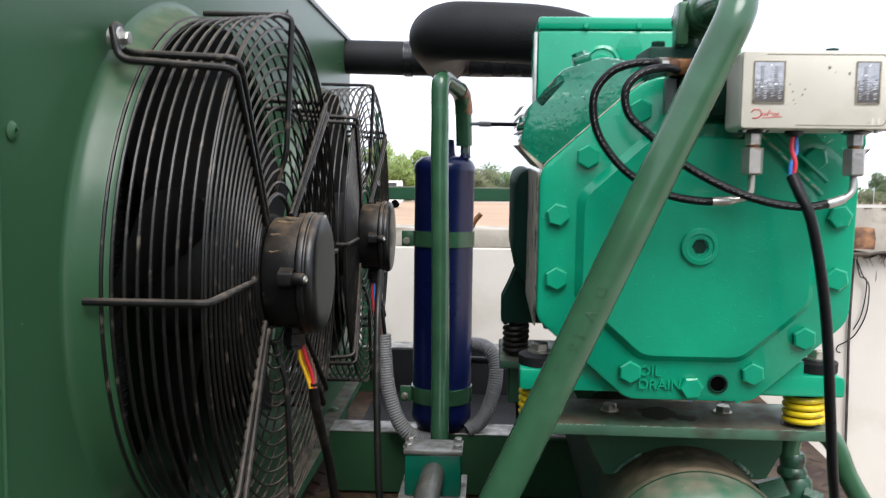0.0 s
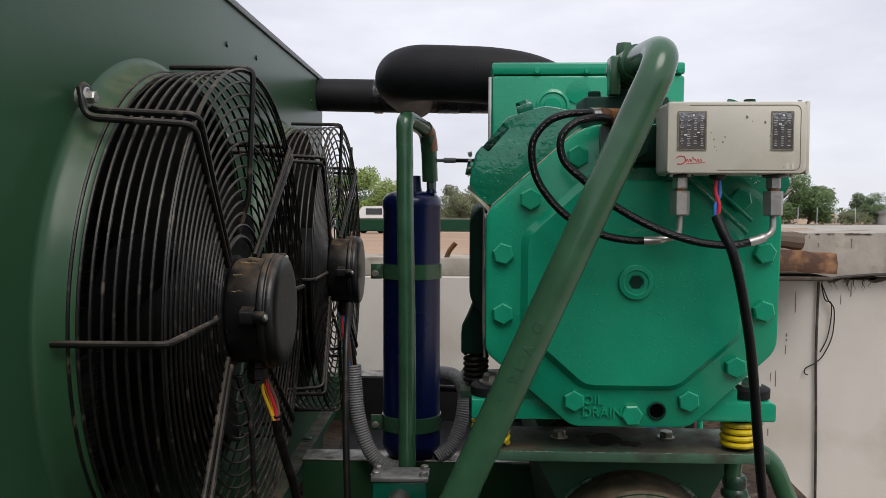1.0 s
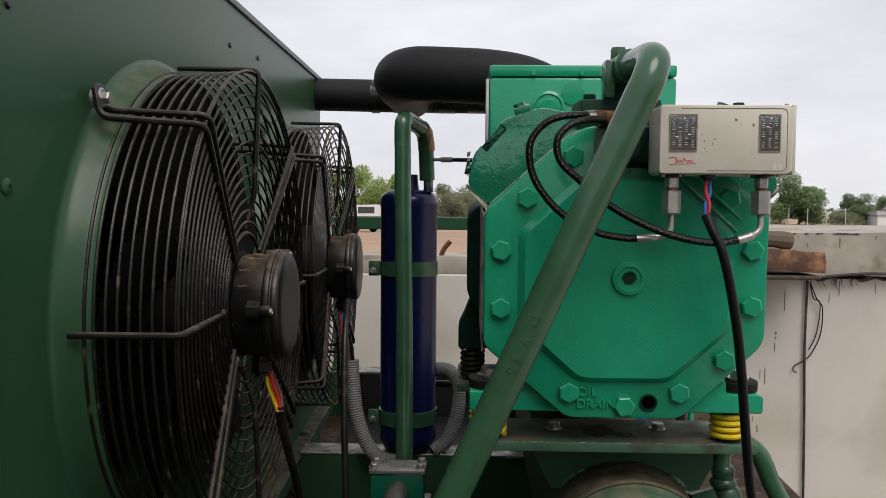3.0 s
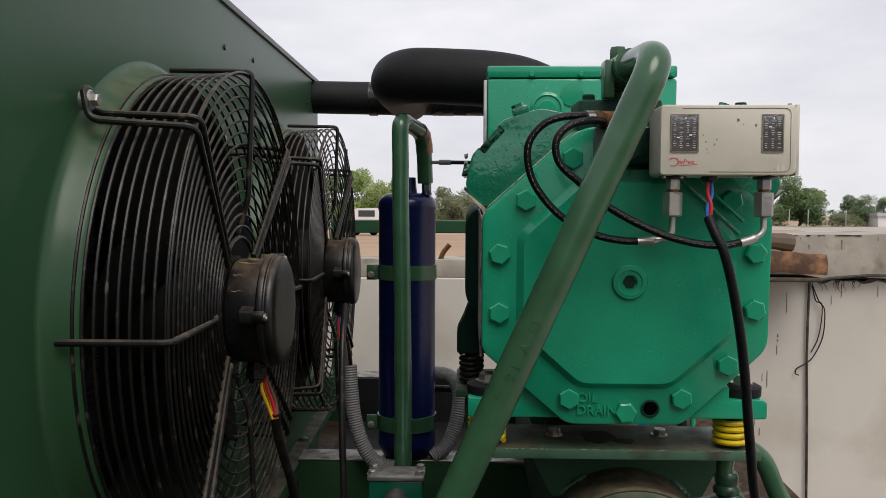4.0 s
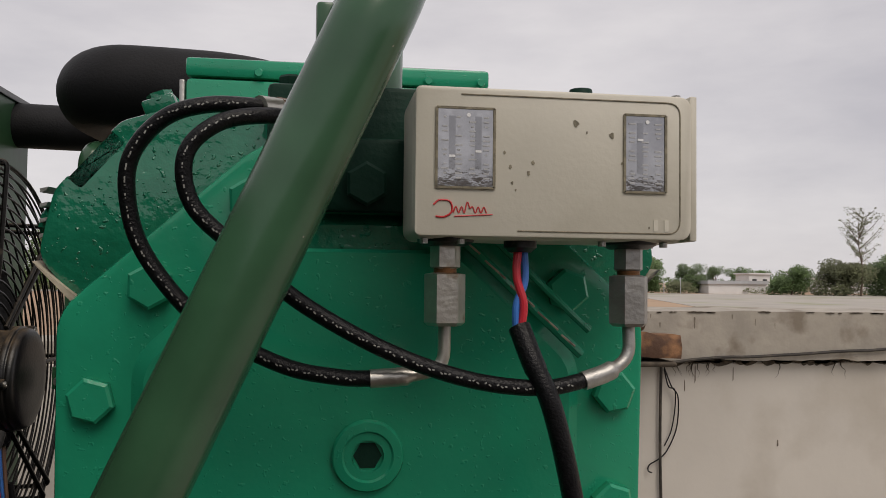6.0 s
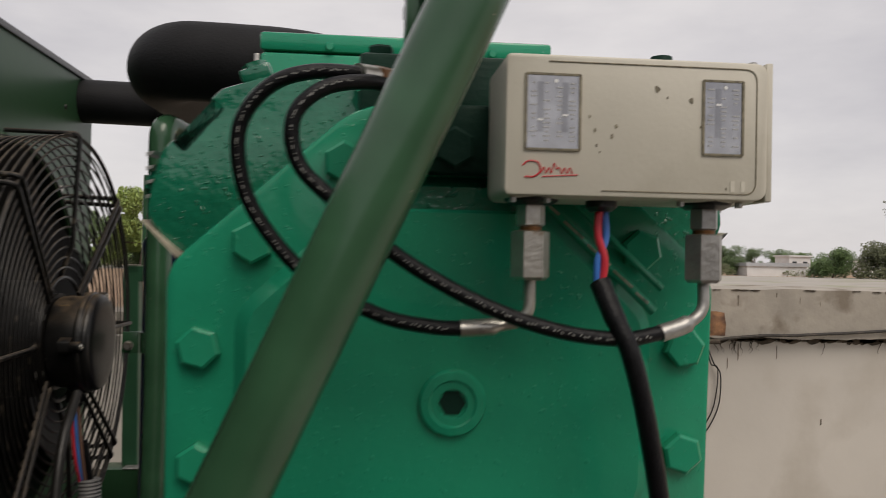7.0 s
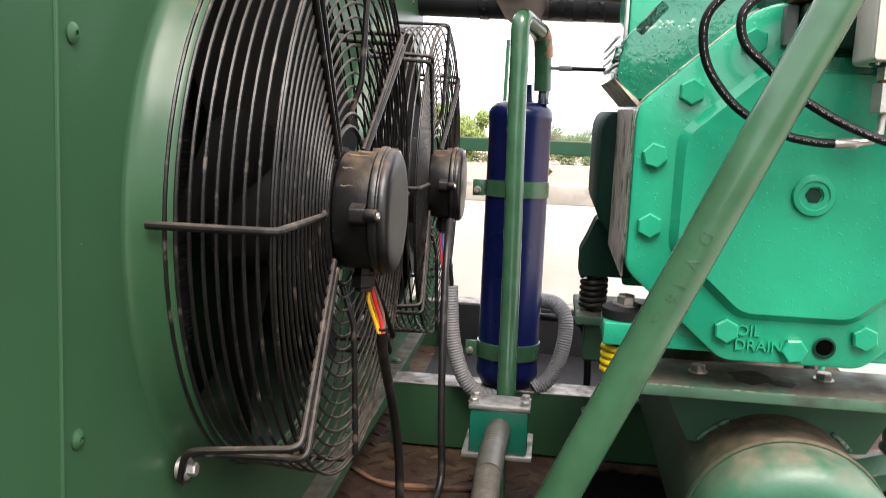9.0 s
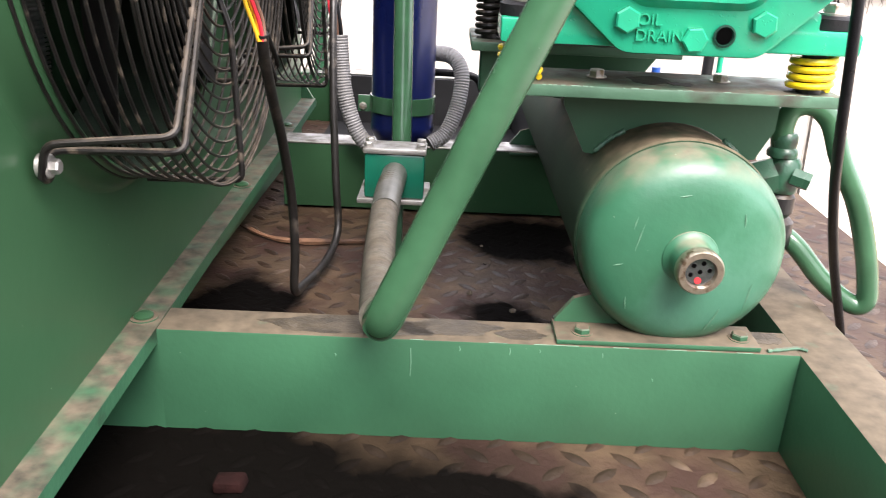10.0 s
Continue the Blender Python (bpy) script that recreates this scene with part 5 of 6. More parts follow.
# cylinder heads in a vee
for s in (-1, 1):
    head = [(0.090, 0.046), (0.0725, 0.066), (0.080, 0.100), (0.0868, 0.1076), (0.0928, 0.1023), (0.1127, 0.1247), (0.1067, 0.1300), (0.112, 0.136), (0.150, 0.148), (0.180, 0.142), (0.215, 0.116), (0.21, 0.09), (0.15, 0.05)]
    head = [(x if s < 0 else 0.471 - x, CZ + z) for x, z in head]
    hd = part("cylinder_head", prism(rounded(head, [0.008, 0.008, 0.006, 0.001, 0.001, 0.001, 0.001, 0.005, 0.008, 0.008, 0.008, 0.008, 0.008], 3), FY + 0.03, FY + 0.25, bevel=0.0012), TEAL_CAST, comp, "angled cylinder head in thick glossy enamel")
    jl = [(0.0715, 0.064), (0.0745, 0.0605), (0.0935, 0.0405), (0.0965, 0.0435)]
    jl = [(x if s < 0 else 0.471 - x, CZ + z) for x, z in jl]
    part("joint", prism(jl, FY + 0.026, FY + 0.25), GASKET, hd, "chipped pale joint edge")
    for k in range(4):
        d = 0.004 + k * 0.0055
        l0 = [(0.0735 - 0.0015, 0.070 + d * 1.4), (0.076 - 0.0015 + d * 0.2, 0.0725 + d * 1.4)]
        rib = [(x if s < 0 else 0.471 - x, CZ + z) for x, z in ((l0[0][0], l0[0][1]), (l0[0][0] + 0.003, l0[0][1] + 0.001), (l0[0][0] + 0.004, l0[0][1] + 0.003), (l0[0][0], l0[0][1] + 0.002))]
        part("plate_edge", prism(rib, FY + 0.035, FY + 0.24), BARE, hd)
    for k, (x, z) in enumerate(((0.1010, 0.1160), (0.130, 0.1455), (0.0785, 0.083))):
        x = x if s < 0 else 0.471 - x
        if k == 1:
            lug = box(-0.0085, 0.0085, FY + 0.032, FY + 0.05, -0.0040, 0.0040, 0.0015)
            bmesh.ops.rotate(lug, verts=lug.verts, cent=(0, 0, 0), matrix=Matrix.Rotation(s * radians(20), 3, "Y"))
            bmesh.ops.translate(lug, verts=lug.verts, vec=(x, 0, CZ + z))
            part("lug", lug, TEAL_CAST, hd)
        bt = turned([(0.007, 0), (0.007, 0.006), (0, 0.006)], (0, 0, 0), "z", 6)
        bmesh.ops.rotate(bt, verts=bt.verts, cent=(0, 0, 0), matrix=Matrix.Rotation(s * radians((45, 20, 78)[k]), 3, "Y"))
        dirn = Matrix.Rotation(s * radians((45, 20, 78)[k]), 3, "Y") @ Vector((0, 0, 1))
        bmesh.ops.translate(bt, verts=bt.verts, vec=Vector((x, FY + 0.046, CZ + z)) + dirn * (-0.004 if k == 0 else 0.002))
        part("bolt", bt, TEAL_CAST, hd)
# terminal box and its lid
term = part("terminal_box", box(0.101, 0.353, FY + 0.285, FY + 0.45, 0.66, 0.897, 0.005), TEAL, comp, "square teal terminal box behind the heads")
part("lid", box(0.1012, 0.3528, FY + 0.2852, FY + 0.4498, 0.8978, 0.9135, 0.003), TEAL, term)
part("side_strip", box(0.0965, 0.1008, FY + 0.287, FY + 0.30, 0.70, 0.895, 0.001), BARE, term, "bare metal edge strip")
part("knockout", turned([(0.0225, FY + 0.286), (0.0225, FY + 0.283), (0.019, FY + 0.2815), (0.017, FY + 0.2835), (0.012, FY + 0.283), (0.011, FY + 0.2815), (0, FY + 0.2815)], (0.181, 0, 0.856), "y", 32), TEAL, term)
part("knockout", turned([(0.0155, FY + 0.286), (0.0155, FY + 0.283), (0, FY + 0.282)], (0.214, 0, 0.875), "y", 28), TEAL, term)
for x in (0.16, 0.225, 0.3, 0.345):
    part("screw", turned([(0.004, FY + 0.2825), (0.003, FY + 0.280), (0, FY + 0.280)], (x, 0, 0.902), "y", 10), TEAL, term)
# feet
rail = rounded([(0.077, 0.5175), (0.3865, 0.5175), (0.3865, 0.535), (0.382, 0.538), (0.347, 0.538), (0.347, 0.552), (0.33, 0.557), (0.14, 0.557), (0.124, 0.552), (0.124, 0.538), (0.077, 0.538)], 0.0025, 2)
part("foot_rail", prism(rail, FY + 0.012, FY + 0.06, bevel=0.0015), TEAL, comp, "cast mounting foot bar")
for x in (0.366, 0.097):
    part("rubber_washer", turned([(0.021, 0.5385), (0.021, 0.5475), (0.017, 0.5495), (0, 0.5495)], (x, FY + 0.036, 0), "z", 24), RUBBER, comp, "black rubber washer")
    part("washer", turned([(0.012, 0.5497), (0.012, 0.5515), (0, 0.5515)], (x, FY + 0.036, 0), "z", 20), STEEL, comp)
    hex_bolt("nut", (x, FY + 0.036, 0.5515), 0.0085, 0.008, comp, STEEL, "z", False, label="plated nut")
part("foot_rail", box(0.12, 0.40, FY + 0.33, FY + 0.38, 0.506, 0.54, 0.004), TEAL, comp)
# blue canister on the side channel and a teal riser beyond it
can = thing("blue_canister", (0.409, 1.535, BZ - 0.001), "small blue enamelled canister standing on the side channel", "canister", m=SK)
part("body", turned([(0.0, 0.2482), (0.0245, 0.2482), (0.0258, 0.252), (0.0258, 0.352), (0.023, 0.362), (0.008, 0.366), (0.008, 0.376), (0, 0.376)], (0.409, 1.535, 0), "z", 28), CAN_BLUE, can)
riser = thing("riser_pipe", (0.524, 1.545, DZ), "teal riser pipe with a dark lagged line beside it", "pipe", m=SK)
part("pipe", sweep(bends([(0.524, 1.545, DZ), (0.524, 1.545, 0.46), (0.44, 1.545, 0.50)], 0.02, 5), 0.0052, 12), TEAL, riser)
part("lagging", sweep([(0.505, 1.552, DZ), (0.505, 1.552, 0.46)], 0.0095, 12), RUBBER, riser, "black foam lagging")
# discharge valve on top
valve = part("discharge_valve", box(0.1865, 0.269, FY + 0.005, FY + 0.075, 0.786, 0.8445, 0.003), TEAL_DARK_AND_SHADED, comp, "dark green shut-off valve block")
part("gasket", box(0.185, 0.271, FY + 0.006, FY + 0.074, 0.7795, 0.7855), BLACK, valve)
part("port_block", box(0.212, 0.262, FY - 0.018, FY + 0.0045, 0.781, 0.816, 0.003), TEAL_DARK_AND_SHADED, valve, "dark port block")
part("flange", box(0.2095, 0.2195, FY - 0.006, FY + 0.018, 0.845, 0.8825, 0.002), TUBE, valve)
part("body", turned([(0.019, 0.845), (0.019, 0.878), (0.016, 0.8825), (0, 0.8825)], (0.236, FY + 0.03, 0), "z", 24), TUBE, valve)
hex_bolt("cap_nut", (0.2275, FY + 0.026, 0.882), 0.0088, 0.0165, valve, TUBE, "z", False)
hex_bolt("bolt", (0.198, FY + 0.02, 0.8445), 0.007, 0.006, valve, TEAL_DARK_AND_SHADED, "z", False)
part("flange", box(0.2005, 0.2110, FY - 0.010, FY + 0.004, 0.783, 0.815, 0.0015), PORT, valve, "grey square port flange")
hex_bolt("bolt", (0.2345, FY - 0.018, 0.794), 0.0105, 0.006, valve, TEAL_DARK_AND_SHADED, "y", False, 0.5)

# ---- discharge line ----
dis = thing("discharge_line", (0.0, 0.66, 0.27), "green painted steel discharge pipe slanting across the compressor", "pipe")
E0, T0 = Vector((-0.0130, 0.655, 0.305)), Vector((0.2410, 0.660, 0.866))
way = (T0 - E0).normalized()
line = bends([E0 + Vector((0, 0.045, -0.005)), E0, T0 + way * 0.004, Vector((0.2370, 0.735, 0.875)), Vector((0.2270, 0.785, 0.868))], 0.034, 10)
pipe = part("pipe", sweep(line, 0.0153, 28), TUBE, dis, "slanting green pipe with a bend at each end")
cu = bpy.data.curves.new("lettering", "FONT")
cu.body, cu.size, cu.extrude, cu.align_x, cu.align_y = "D-V-16", 0.0140, 0.0003, "CENTER", "CENTER"
cu.space_character = 1.45
ob = bpy.data.objects.new("lettering", cu)
bm = bmesh.new()
bm.from_mesh(bpy.data.meshes.new_from_object(ob))
bpy.data.objects.remove(ob)
bmesh.ops.subdivide_edges(bm, edges=[e for e in bm.edges if e.calc_length() > 0.003], cuts=3)
join(bm, box(0.0410, 0.0470, -0.0040, -0.0018, -0.0003, 0.0003))
join(bm, box(0.0455, 0.0475, -0.0055, 0.0040, -0.0003, 0.0003))
right = Vector((0, -1, 0)).cross(-way).normalized()
for v in bm.verts:
    a = v.co.y / 0.0154 - 0.15
    v.co = E0 + way * (0.3360 - v.co.x) + (right * math.sin(a) + Vector((0, -1, 0)) * math.cos(a)) * (0.0154 + v.co.z)
part("lettering", bm, STAMP, pipe, "faint dark hand-marked letters", smooth=False)
for k in range(5):
    c = Vector((0.2350 - 0.0018 * k, 0.744 + 0.008 * k, 0.8742 - 0.001 * k))
    part("coupling_ring", sweep([c, c + Vector((-0.0012, 0.0055, -0.0006))], 0.0180, 20), TUBE, dis, "ribbed coupling")
hose = spline([(-0.030, 1.125, 0.303), (-0.033, 1.06, 0.300), (-0.032, 0.95, 0.288), (-0.027, 0.83, 0.283), (-0.019, 0.735, 0.292), (-0.0150, 0.692, 0.300)], 14)
part("flexible_hose", sweep(even(hose, 0.004), 0.0165, 20, ribs=0.0004), BRAID, dis, "dusty braided steel flexible hose")
part("hose_collar", sweep([(-0.0295, 1.145, 0.3035), (-0.0325, 1.06, 0.3000), (-0.0325, 1.005, 0.2945)], 0.0172, 24), SLEEVE, dis, "dull grey steel sleeve")
part("hose_collar", sweep([(-0.0195, 0.739, 0.2915), (-0.0148, 0.69, 0.3002)], 0.0175, 20), BRAID, dis)

# ---- muffler block and riser ----
blk = thing("muffler_block", (-0.032, 1.19, 0.26), "small green square pipe block with a bare steel lid", "fitting")
part("body", box(-0.0705, 0.0105, 1.143, 1.188, 0.270, 0.331, 0.003), BLOCK_TEAL, blk, "dark teal square body")
part("lid", box(-0.0725, 0.0125, 1.140, 1.191, 0.3315, 0.3395, 0.002), BARE, blk, "bare steel top plate")
part("foot", box(-0.080, 0.018, 1.140, 1.240, 0.262, 0.2695, 0.0015), BARE, blk, "bare steel bottom plate")
for x in (-0.066, 0.005):
    for y in (1.151, 1.181):
        hex_bolt("bolt", (x, y, 0.3395), 0.0065, 0.006, blk, BARE, "z")
part("leg", box(-0.045, -0.019, 1.175, 1.205, 0.155, 0.2615, 0.001), SKID, blk)
riser = thing("riser_pipe", (-0.024, 1.21, 0.27), "green pipe rising from the block and looping over to the dryer", "pipe")
line = spline([(-0.024, 1.210, 0.270), (-0.0248, 1.219, 0.34), (-0.027, 1.246, 0.44), (-0.030, 1.268, 0.58), (-0.034, 1.281, 0.74), (-0.035, 1.286, 0.83)], 6) + bends([(-0.0355, 1.287, 0.84), (-0.036, 1.289, 0.886), (-0.003, 1.392, 0.872), (0.0, 1.402, 0.785)], 0.034, 10)
part("pipe", sweep(line, 0.0138, 24), TUBE, riser)
part("solder_joint", sweep([(-0.0095, 1.371, 0.8745), (-0.0045, 1.3875, 0.868), (-0.0020, 1.3945, 0.852), (-0.0012, 1.3975, 0.838)], 0.0150, 20), COPPER, riser, "bare copper soldered elbow")

# ---- filter dryer ----
DXC, DYC = -0.034, 1.425
dry = thing("filter_dryer", (DXC, DYC, 0.29), "upright dark blue enamelled filter dryer cylinder strapped to the frame", "filter dryer")
R = 0.0515
part("shell", turned([(0, 0.287), (0.03, 0.288), (0.043, 0.292), (R - 0.002, 0.303), (R + 0.0008, 0.31), (R + 0.0008, 0.318), (R, 0.32), (R, 0.735), (R + 0.0015, 0.74), (R + 0.0015, 0.75), (R - 0.002, 0.757), (0.043, 0.764), (0.03, 0.7675), (0, 0.7685)], (DXC, DYC, 0), "z", 48), BLUE, dry, "dark blue shell with rolled end seams")
part("neck", turned([(0.014, 0.765), (0.012, 0.775), (0.0105, 0.795), (0, 0.795)], (DXC + 0.006, DYC - 0.015, 0), "z", 20), BLUE, dry)
part("port", turned([(0.010, 0.764), (0.008, 0.772), (0, 0.772)], (DXC + 0.036, DYC - 0.02, 0), "z", 16), BLUE, dry)
part("valve_nut", turned([(0.0085, 0.772), (0.0085, 0.793), (0.0075, 0.795), (0, 0.795)], (DXC + 0.036, DYC - 0.02, 0), "z", 6), TUBE, dry, "small hex valve nut")
for z in (0.625, 0.353):
    st = part("strap", turned([(R + 0.0005, z - 0.0135), (R + 0.0024, z - 0.013), (R + 0.0024, z + 0.013), (R + 0.0005, z + 0.0135)], (DXC, DYC, 0), "z", 48), TUBE, dry, "green clamp strap")
    part("tab", box(DXC - R - 0.020, DXC - R - 0.0005, DYC - 0.022, DYC - 0.018, z - 0.0135, z + 0.0135, 0.001), TUBE, st)
    hex_bolt("bolt", (DXC - R - 0.012, DYC - 0.022, z - 0.004), 0.005, 0.006, st, STEEL, "y")
part("stand", box(DXC - 0.03, DXC + 0.03, DYC - 0.02, DYC + 0.03, 0.276, 0.288), SKID, dry)
part("post", box(DXC - 0.02, DXC + 0.02, DYC + 0.056, DYC + 0.064, 0.28, 0.66), SKID, dry, "flat mounting bar")
cap = thing("capillary_tube", (DXC + 0.036, DYC - 0.02, 0.795), "thin grey capillary tube with black hose to the compressor head", "tube")
part("tube", sweep(bends([(DXC + 0.036, DYC - 0.02, 0.79), (DXC + 0.036, DYC - 0.02, 0.822), (DXC + 0.062, DYC - 0.02, 0.822)], 0.012, 6), 0.003, 10), CONDUIT, cap)
part("ferrule", sweep([(DXC + 0.058, DYC - 0.02, 0.822), (DXC + 0.079, DYC - 0.02, 0.822)], 0.0048, 12), CONDUIT, cap)
part("hose", sweep(spline([(DXC + 0.079, DYC - 0.02, 0.822), (DXC + 0.12, DYC - 0.03, 0.821), (0.14, DYC - 0.06, 0.819)], 5), 0.0036, 10), HOSE, cap)

# ---- insulated suction line ----
suc = thing("suction_line", (0.0, 1.6, 0.94), "thick suction pipe wrapped in black foam insulation", "pipe")
part("insulation", sweep([(-0.30, 1.700, 0.980), (-0.1, 1.700, 0.976), (0.30, 1.700, 0.972)], 0.0345, 28), RUBBER, suc, "straight black insulated run")
bow = spline([(0.235, 1.285, 0.868), (0.222, 1.275, 0.898), (0.196, 1.268, 0.922), (0.155, 1.266, 0.9385), (0.105, 1.272, 0.948), (0.05, 1.282, 0.953), (0.01, 1.29, 0.956)], 6)
bow += [Vector((-0.001 - 0.047 * math.sin(a), 1.293 + 0.08 * (1 - math.cos(a)), 0.957)) for a in [math.pi / 2 * k / 12 for k in range(1, 13)]] + [Vector(q) for q in ((-0.05, 1.44, 0.960), (-0.05, 1.55, 0.965), (-0.05, 1.69, 0.972))]
part("insulation", sweep(bow, 0.0448, 36), RUBBER, suc, "fat rounded insulated elbow")
part("bare_patch", sweep([(-0.088 + 0.0145 * k, 1.700, 0.9758) for k in range(7)], 0.0352, 28), BROWN_FOAM, suc, "dull brown worn patch of the foam")
for x0, x1 in ((0.0, 0.045), (0.07, 0.105), (-0.135, -0.118)):
    part("tape", sweep([(x0 + (x1 - x0) * k / 6, 1.700, 0.9755) for k in range(7)], lambda s: 0.0362 + 0.0008 * noise.noise((s * 9, x0, 0)), 28), TAPE, suc, "wrinkled shiny black tape")

# ---- dual pressure switch ----
sw = thing("pressure_switch", (0.315, 0.72, 0.766), "cream plastic dual pressure switch with two scale windows", "pressure switch")
X0, X1, Y0, Y1, Z0, Z1 = 0.2520, 0.3788, 0.697, 0.747, 0.766, 0.8315
part("housing", box(X0, X1 - 0.0035, Y0 + 0.0025, Y1, Z0, Z1, 0.005, 4), CREAM, sw, "cream plastic back housing")
face = rounded([(X0 + 0.0005, Z0 + 0.0008), (X1 - 0.003, Z0 + 0.0008), (X1 - 0.003, Z1 - 0.0008), (X0 + 0.0005, Z1 - 0.0008)], [0.003, 0.006, 0.006, 0.003], 4)
cov = part("cover", prism(face, Y0 + 0.0028, Y0, bevel=0.001), CREAM, sw, "cream front cover with grease spots")
part("edge_flange", box(X1 - 0.0034, X1, Y0 + 0.001, Y1, Z0 + 0.0005, Z1 - 0.0002, 0.0008), CREAM, sw)
sx = X1 - 0.0085
part("cover_seam", sweep(bends([(X0 + 0.045, Y0 - 0.0001, Z0 + 0.0035), (sx, Y0 - 0.0001, Z0 + 0.0035), (sx, Y0 - 0.0001, Z1 - 0.004), (X0 + 0.02, Y0 - 0.0001, Z1 - 0.004)], 0.006, 5), 0.00035, 6), STAIN, cov, "fine dark joint line")
for x0, x1, z0, z1, seed in ((0.2615, 0.2865, 0.7875, 0.8215, 1), (0.3445, 0.3635, 0.7875, 0.8215, 2)):
    random.seed(seed)
    win = part("scale_window", box(x0, x1, Y0 - 0.0004, Y0 + 0.001, z0, z1, 0.0003, 1), DIAL, sw, "clear window over a grey printed scale")
    for a, b, c, d in ((x0 - 0.0005, x0 + 0.0006, z0, z1), (x1 - 0.0006, x1 + 0.0005, z0, z1), (x0, x1, z0 - 0.0005, z0 + 0.0005), (x0, x1, z1 - 0.0005, z1 + 0.0005)):
        part("frame_edge", box(a, b, Y0 - 0.0009, Y0, c, d), STAIN, win, "dark window edge")
    cols = 4 if x1 - x0 > 0.022 else 3
    for j in range(cols):
        x = x0 + (j + 0.6) * (x1 - x0) / (cols + 0.2)
        for k in range(14):
            z = z1 - 0.0040 - k * 0.0020
            w = random.uniform(0.0004, 0.0017)
            if random.random() < 0.3:
                continue
            part("print_bar", box(x - w, x + w, Y0 - 0.0007, Y0 - 0.0003, z - 0.0003, z + 0.0003), DIAL_PRINT, win)
    for u in ((0.27, 0.72) if cols == 4 else (0.38,)):
        xs = x0 + u * (x1 - x0)
        part("scale_slot", box(xs - 0.0014, xs + 0.0014, Y0 - 0.00055, Y0 - 0.0003, z0 + 0.008, z1 - 0.0035), DIAL_SLOT, win)
        zz = random.uniform(z0 + 0.013, z1 - 0.010)
        part("index_mark", box(xs - 0.0013, xs + 0.0013, Y0 - 0.0009, Y0 - 0.0006, zz - 0.0005, zz + 0.0005), DIAL_MARK, win, "white index mark")
    part("index_mark", turned([(0.0009, Y0 - 0.0004), (0.0009, Y0 - 0.0008), (0, Y0 - 0.0008)], (x0 + 0.55 * (x1 - x0), 0, z1 - 0.003), "y", 10), DIAL_MARK, win, "white index mark")
# red swash badge as plain strokes
z = 0.7785
part("badge", sweep(spline([(0.2605, Y0 - 0.0002, z + 0.0015), (0.263, Y0 - 0.0002, z + 0.0035), (0.2675, Y0 - 0.0002, z + 0.003), (0.2685, Y0 - 0.0002, z - 0.001), (0.2655, Y0 - 0.0002, z - 0.0035), (0.2615, Y0 - 0.0002, z - 0.0035)], 5), 0.00042, 5), RED, cov, "red swash badge")
part("badge", sweep(spline([(0.2605 + 0.0012 * k + 0.0085, Y0 - 0.0002, z - 0.0005 + (0.0014 if k % 2 else -0.0012) + (0.002 if k in (5, 6) else 0)) for k in range(13)], 4), 0.0003, 5), RED, cov)
part("badge", sweep([(0.2695, Y0 - 0.0002, z - 0.0033), (0.286, Y0 - 0.0002, z - 0.0022)], 0.0003, 5), RED, cov)
random.seed(7)
for x, z, s in ((0.2935, 0.797, 0.9), (0.3035, 0.799, 0.9), (0.3015, 0.7945, 1.0), (0.291, 0.803, 0.7), (0.2945, 0.790, 0.7), (0.3225, 0.8165, 1.6), (0.339, 0.812, 1.5), (0.3275, 0.813, 0.5), (0.346, 0.8075, 0.7), (0.3435, 0.80, 0.6), (0.296, 0.787, 0.5), (0.356, 0.772, 0.5)):
    pts = [(x + 0.0009 * s * random.uniform(0.5, 1.2) * math.cos(a), z + 0.0012 * s * random.uniform(0.7, 1.1) * math.sin(a)) for a in [2 * math.pi * k / 11 for k in range(11)]]
    part("grease_spot", prism(pts, Y0 - 0.00025, Y0 + 0.0003), STAIN, cov)
for x in (0.359, 0.364):
    part("emboss_bar", box(x - 0.001, x + 0.001, Y0 - 0.0003, Y0 + 0.0003, 0.7705, 0.7755), CREAM, cov)
for x, y, r in ((0.2865, 0.724, 0.0045), (0.327, 0.7045, 0.0055)):
    part("adjuster_cap", turned([(r, Z1 - 0.001), (r * 0.9, Z1 + 0.0018), (0, Z1 + 0.0022)], (x, y, 0), "z", 18), TEAL_DARK_AND_SHADED, sw, "dark adjusting knob")
part("screw", turned([(0.002, Z1 - 0.0005), (0.002, Z1 + 0.0012), (0, Z1 + 0.0012)], (0.372, 0.705, 0), "z", 10), BARE, sw)
for x in (0.2575, 0.2735, 0.337, 0.3655):
    part("screw", turned([(0.0018, Z0), (0.0018, Z0 - 0.0022), (0, Z0 - 0.0022)], (x, 0.704, 0), "z", 10), BARE, sw)
part("bracket", box(0.262, 0.369, Y1, Y1 + 0.012, 0.770, 0.825, 0.001), MOTOR, sw, "black mounting bracket")
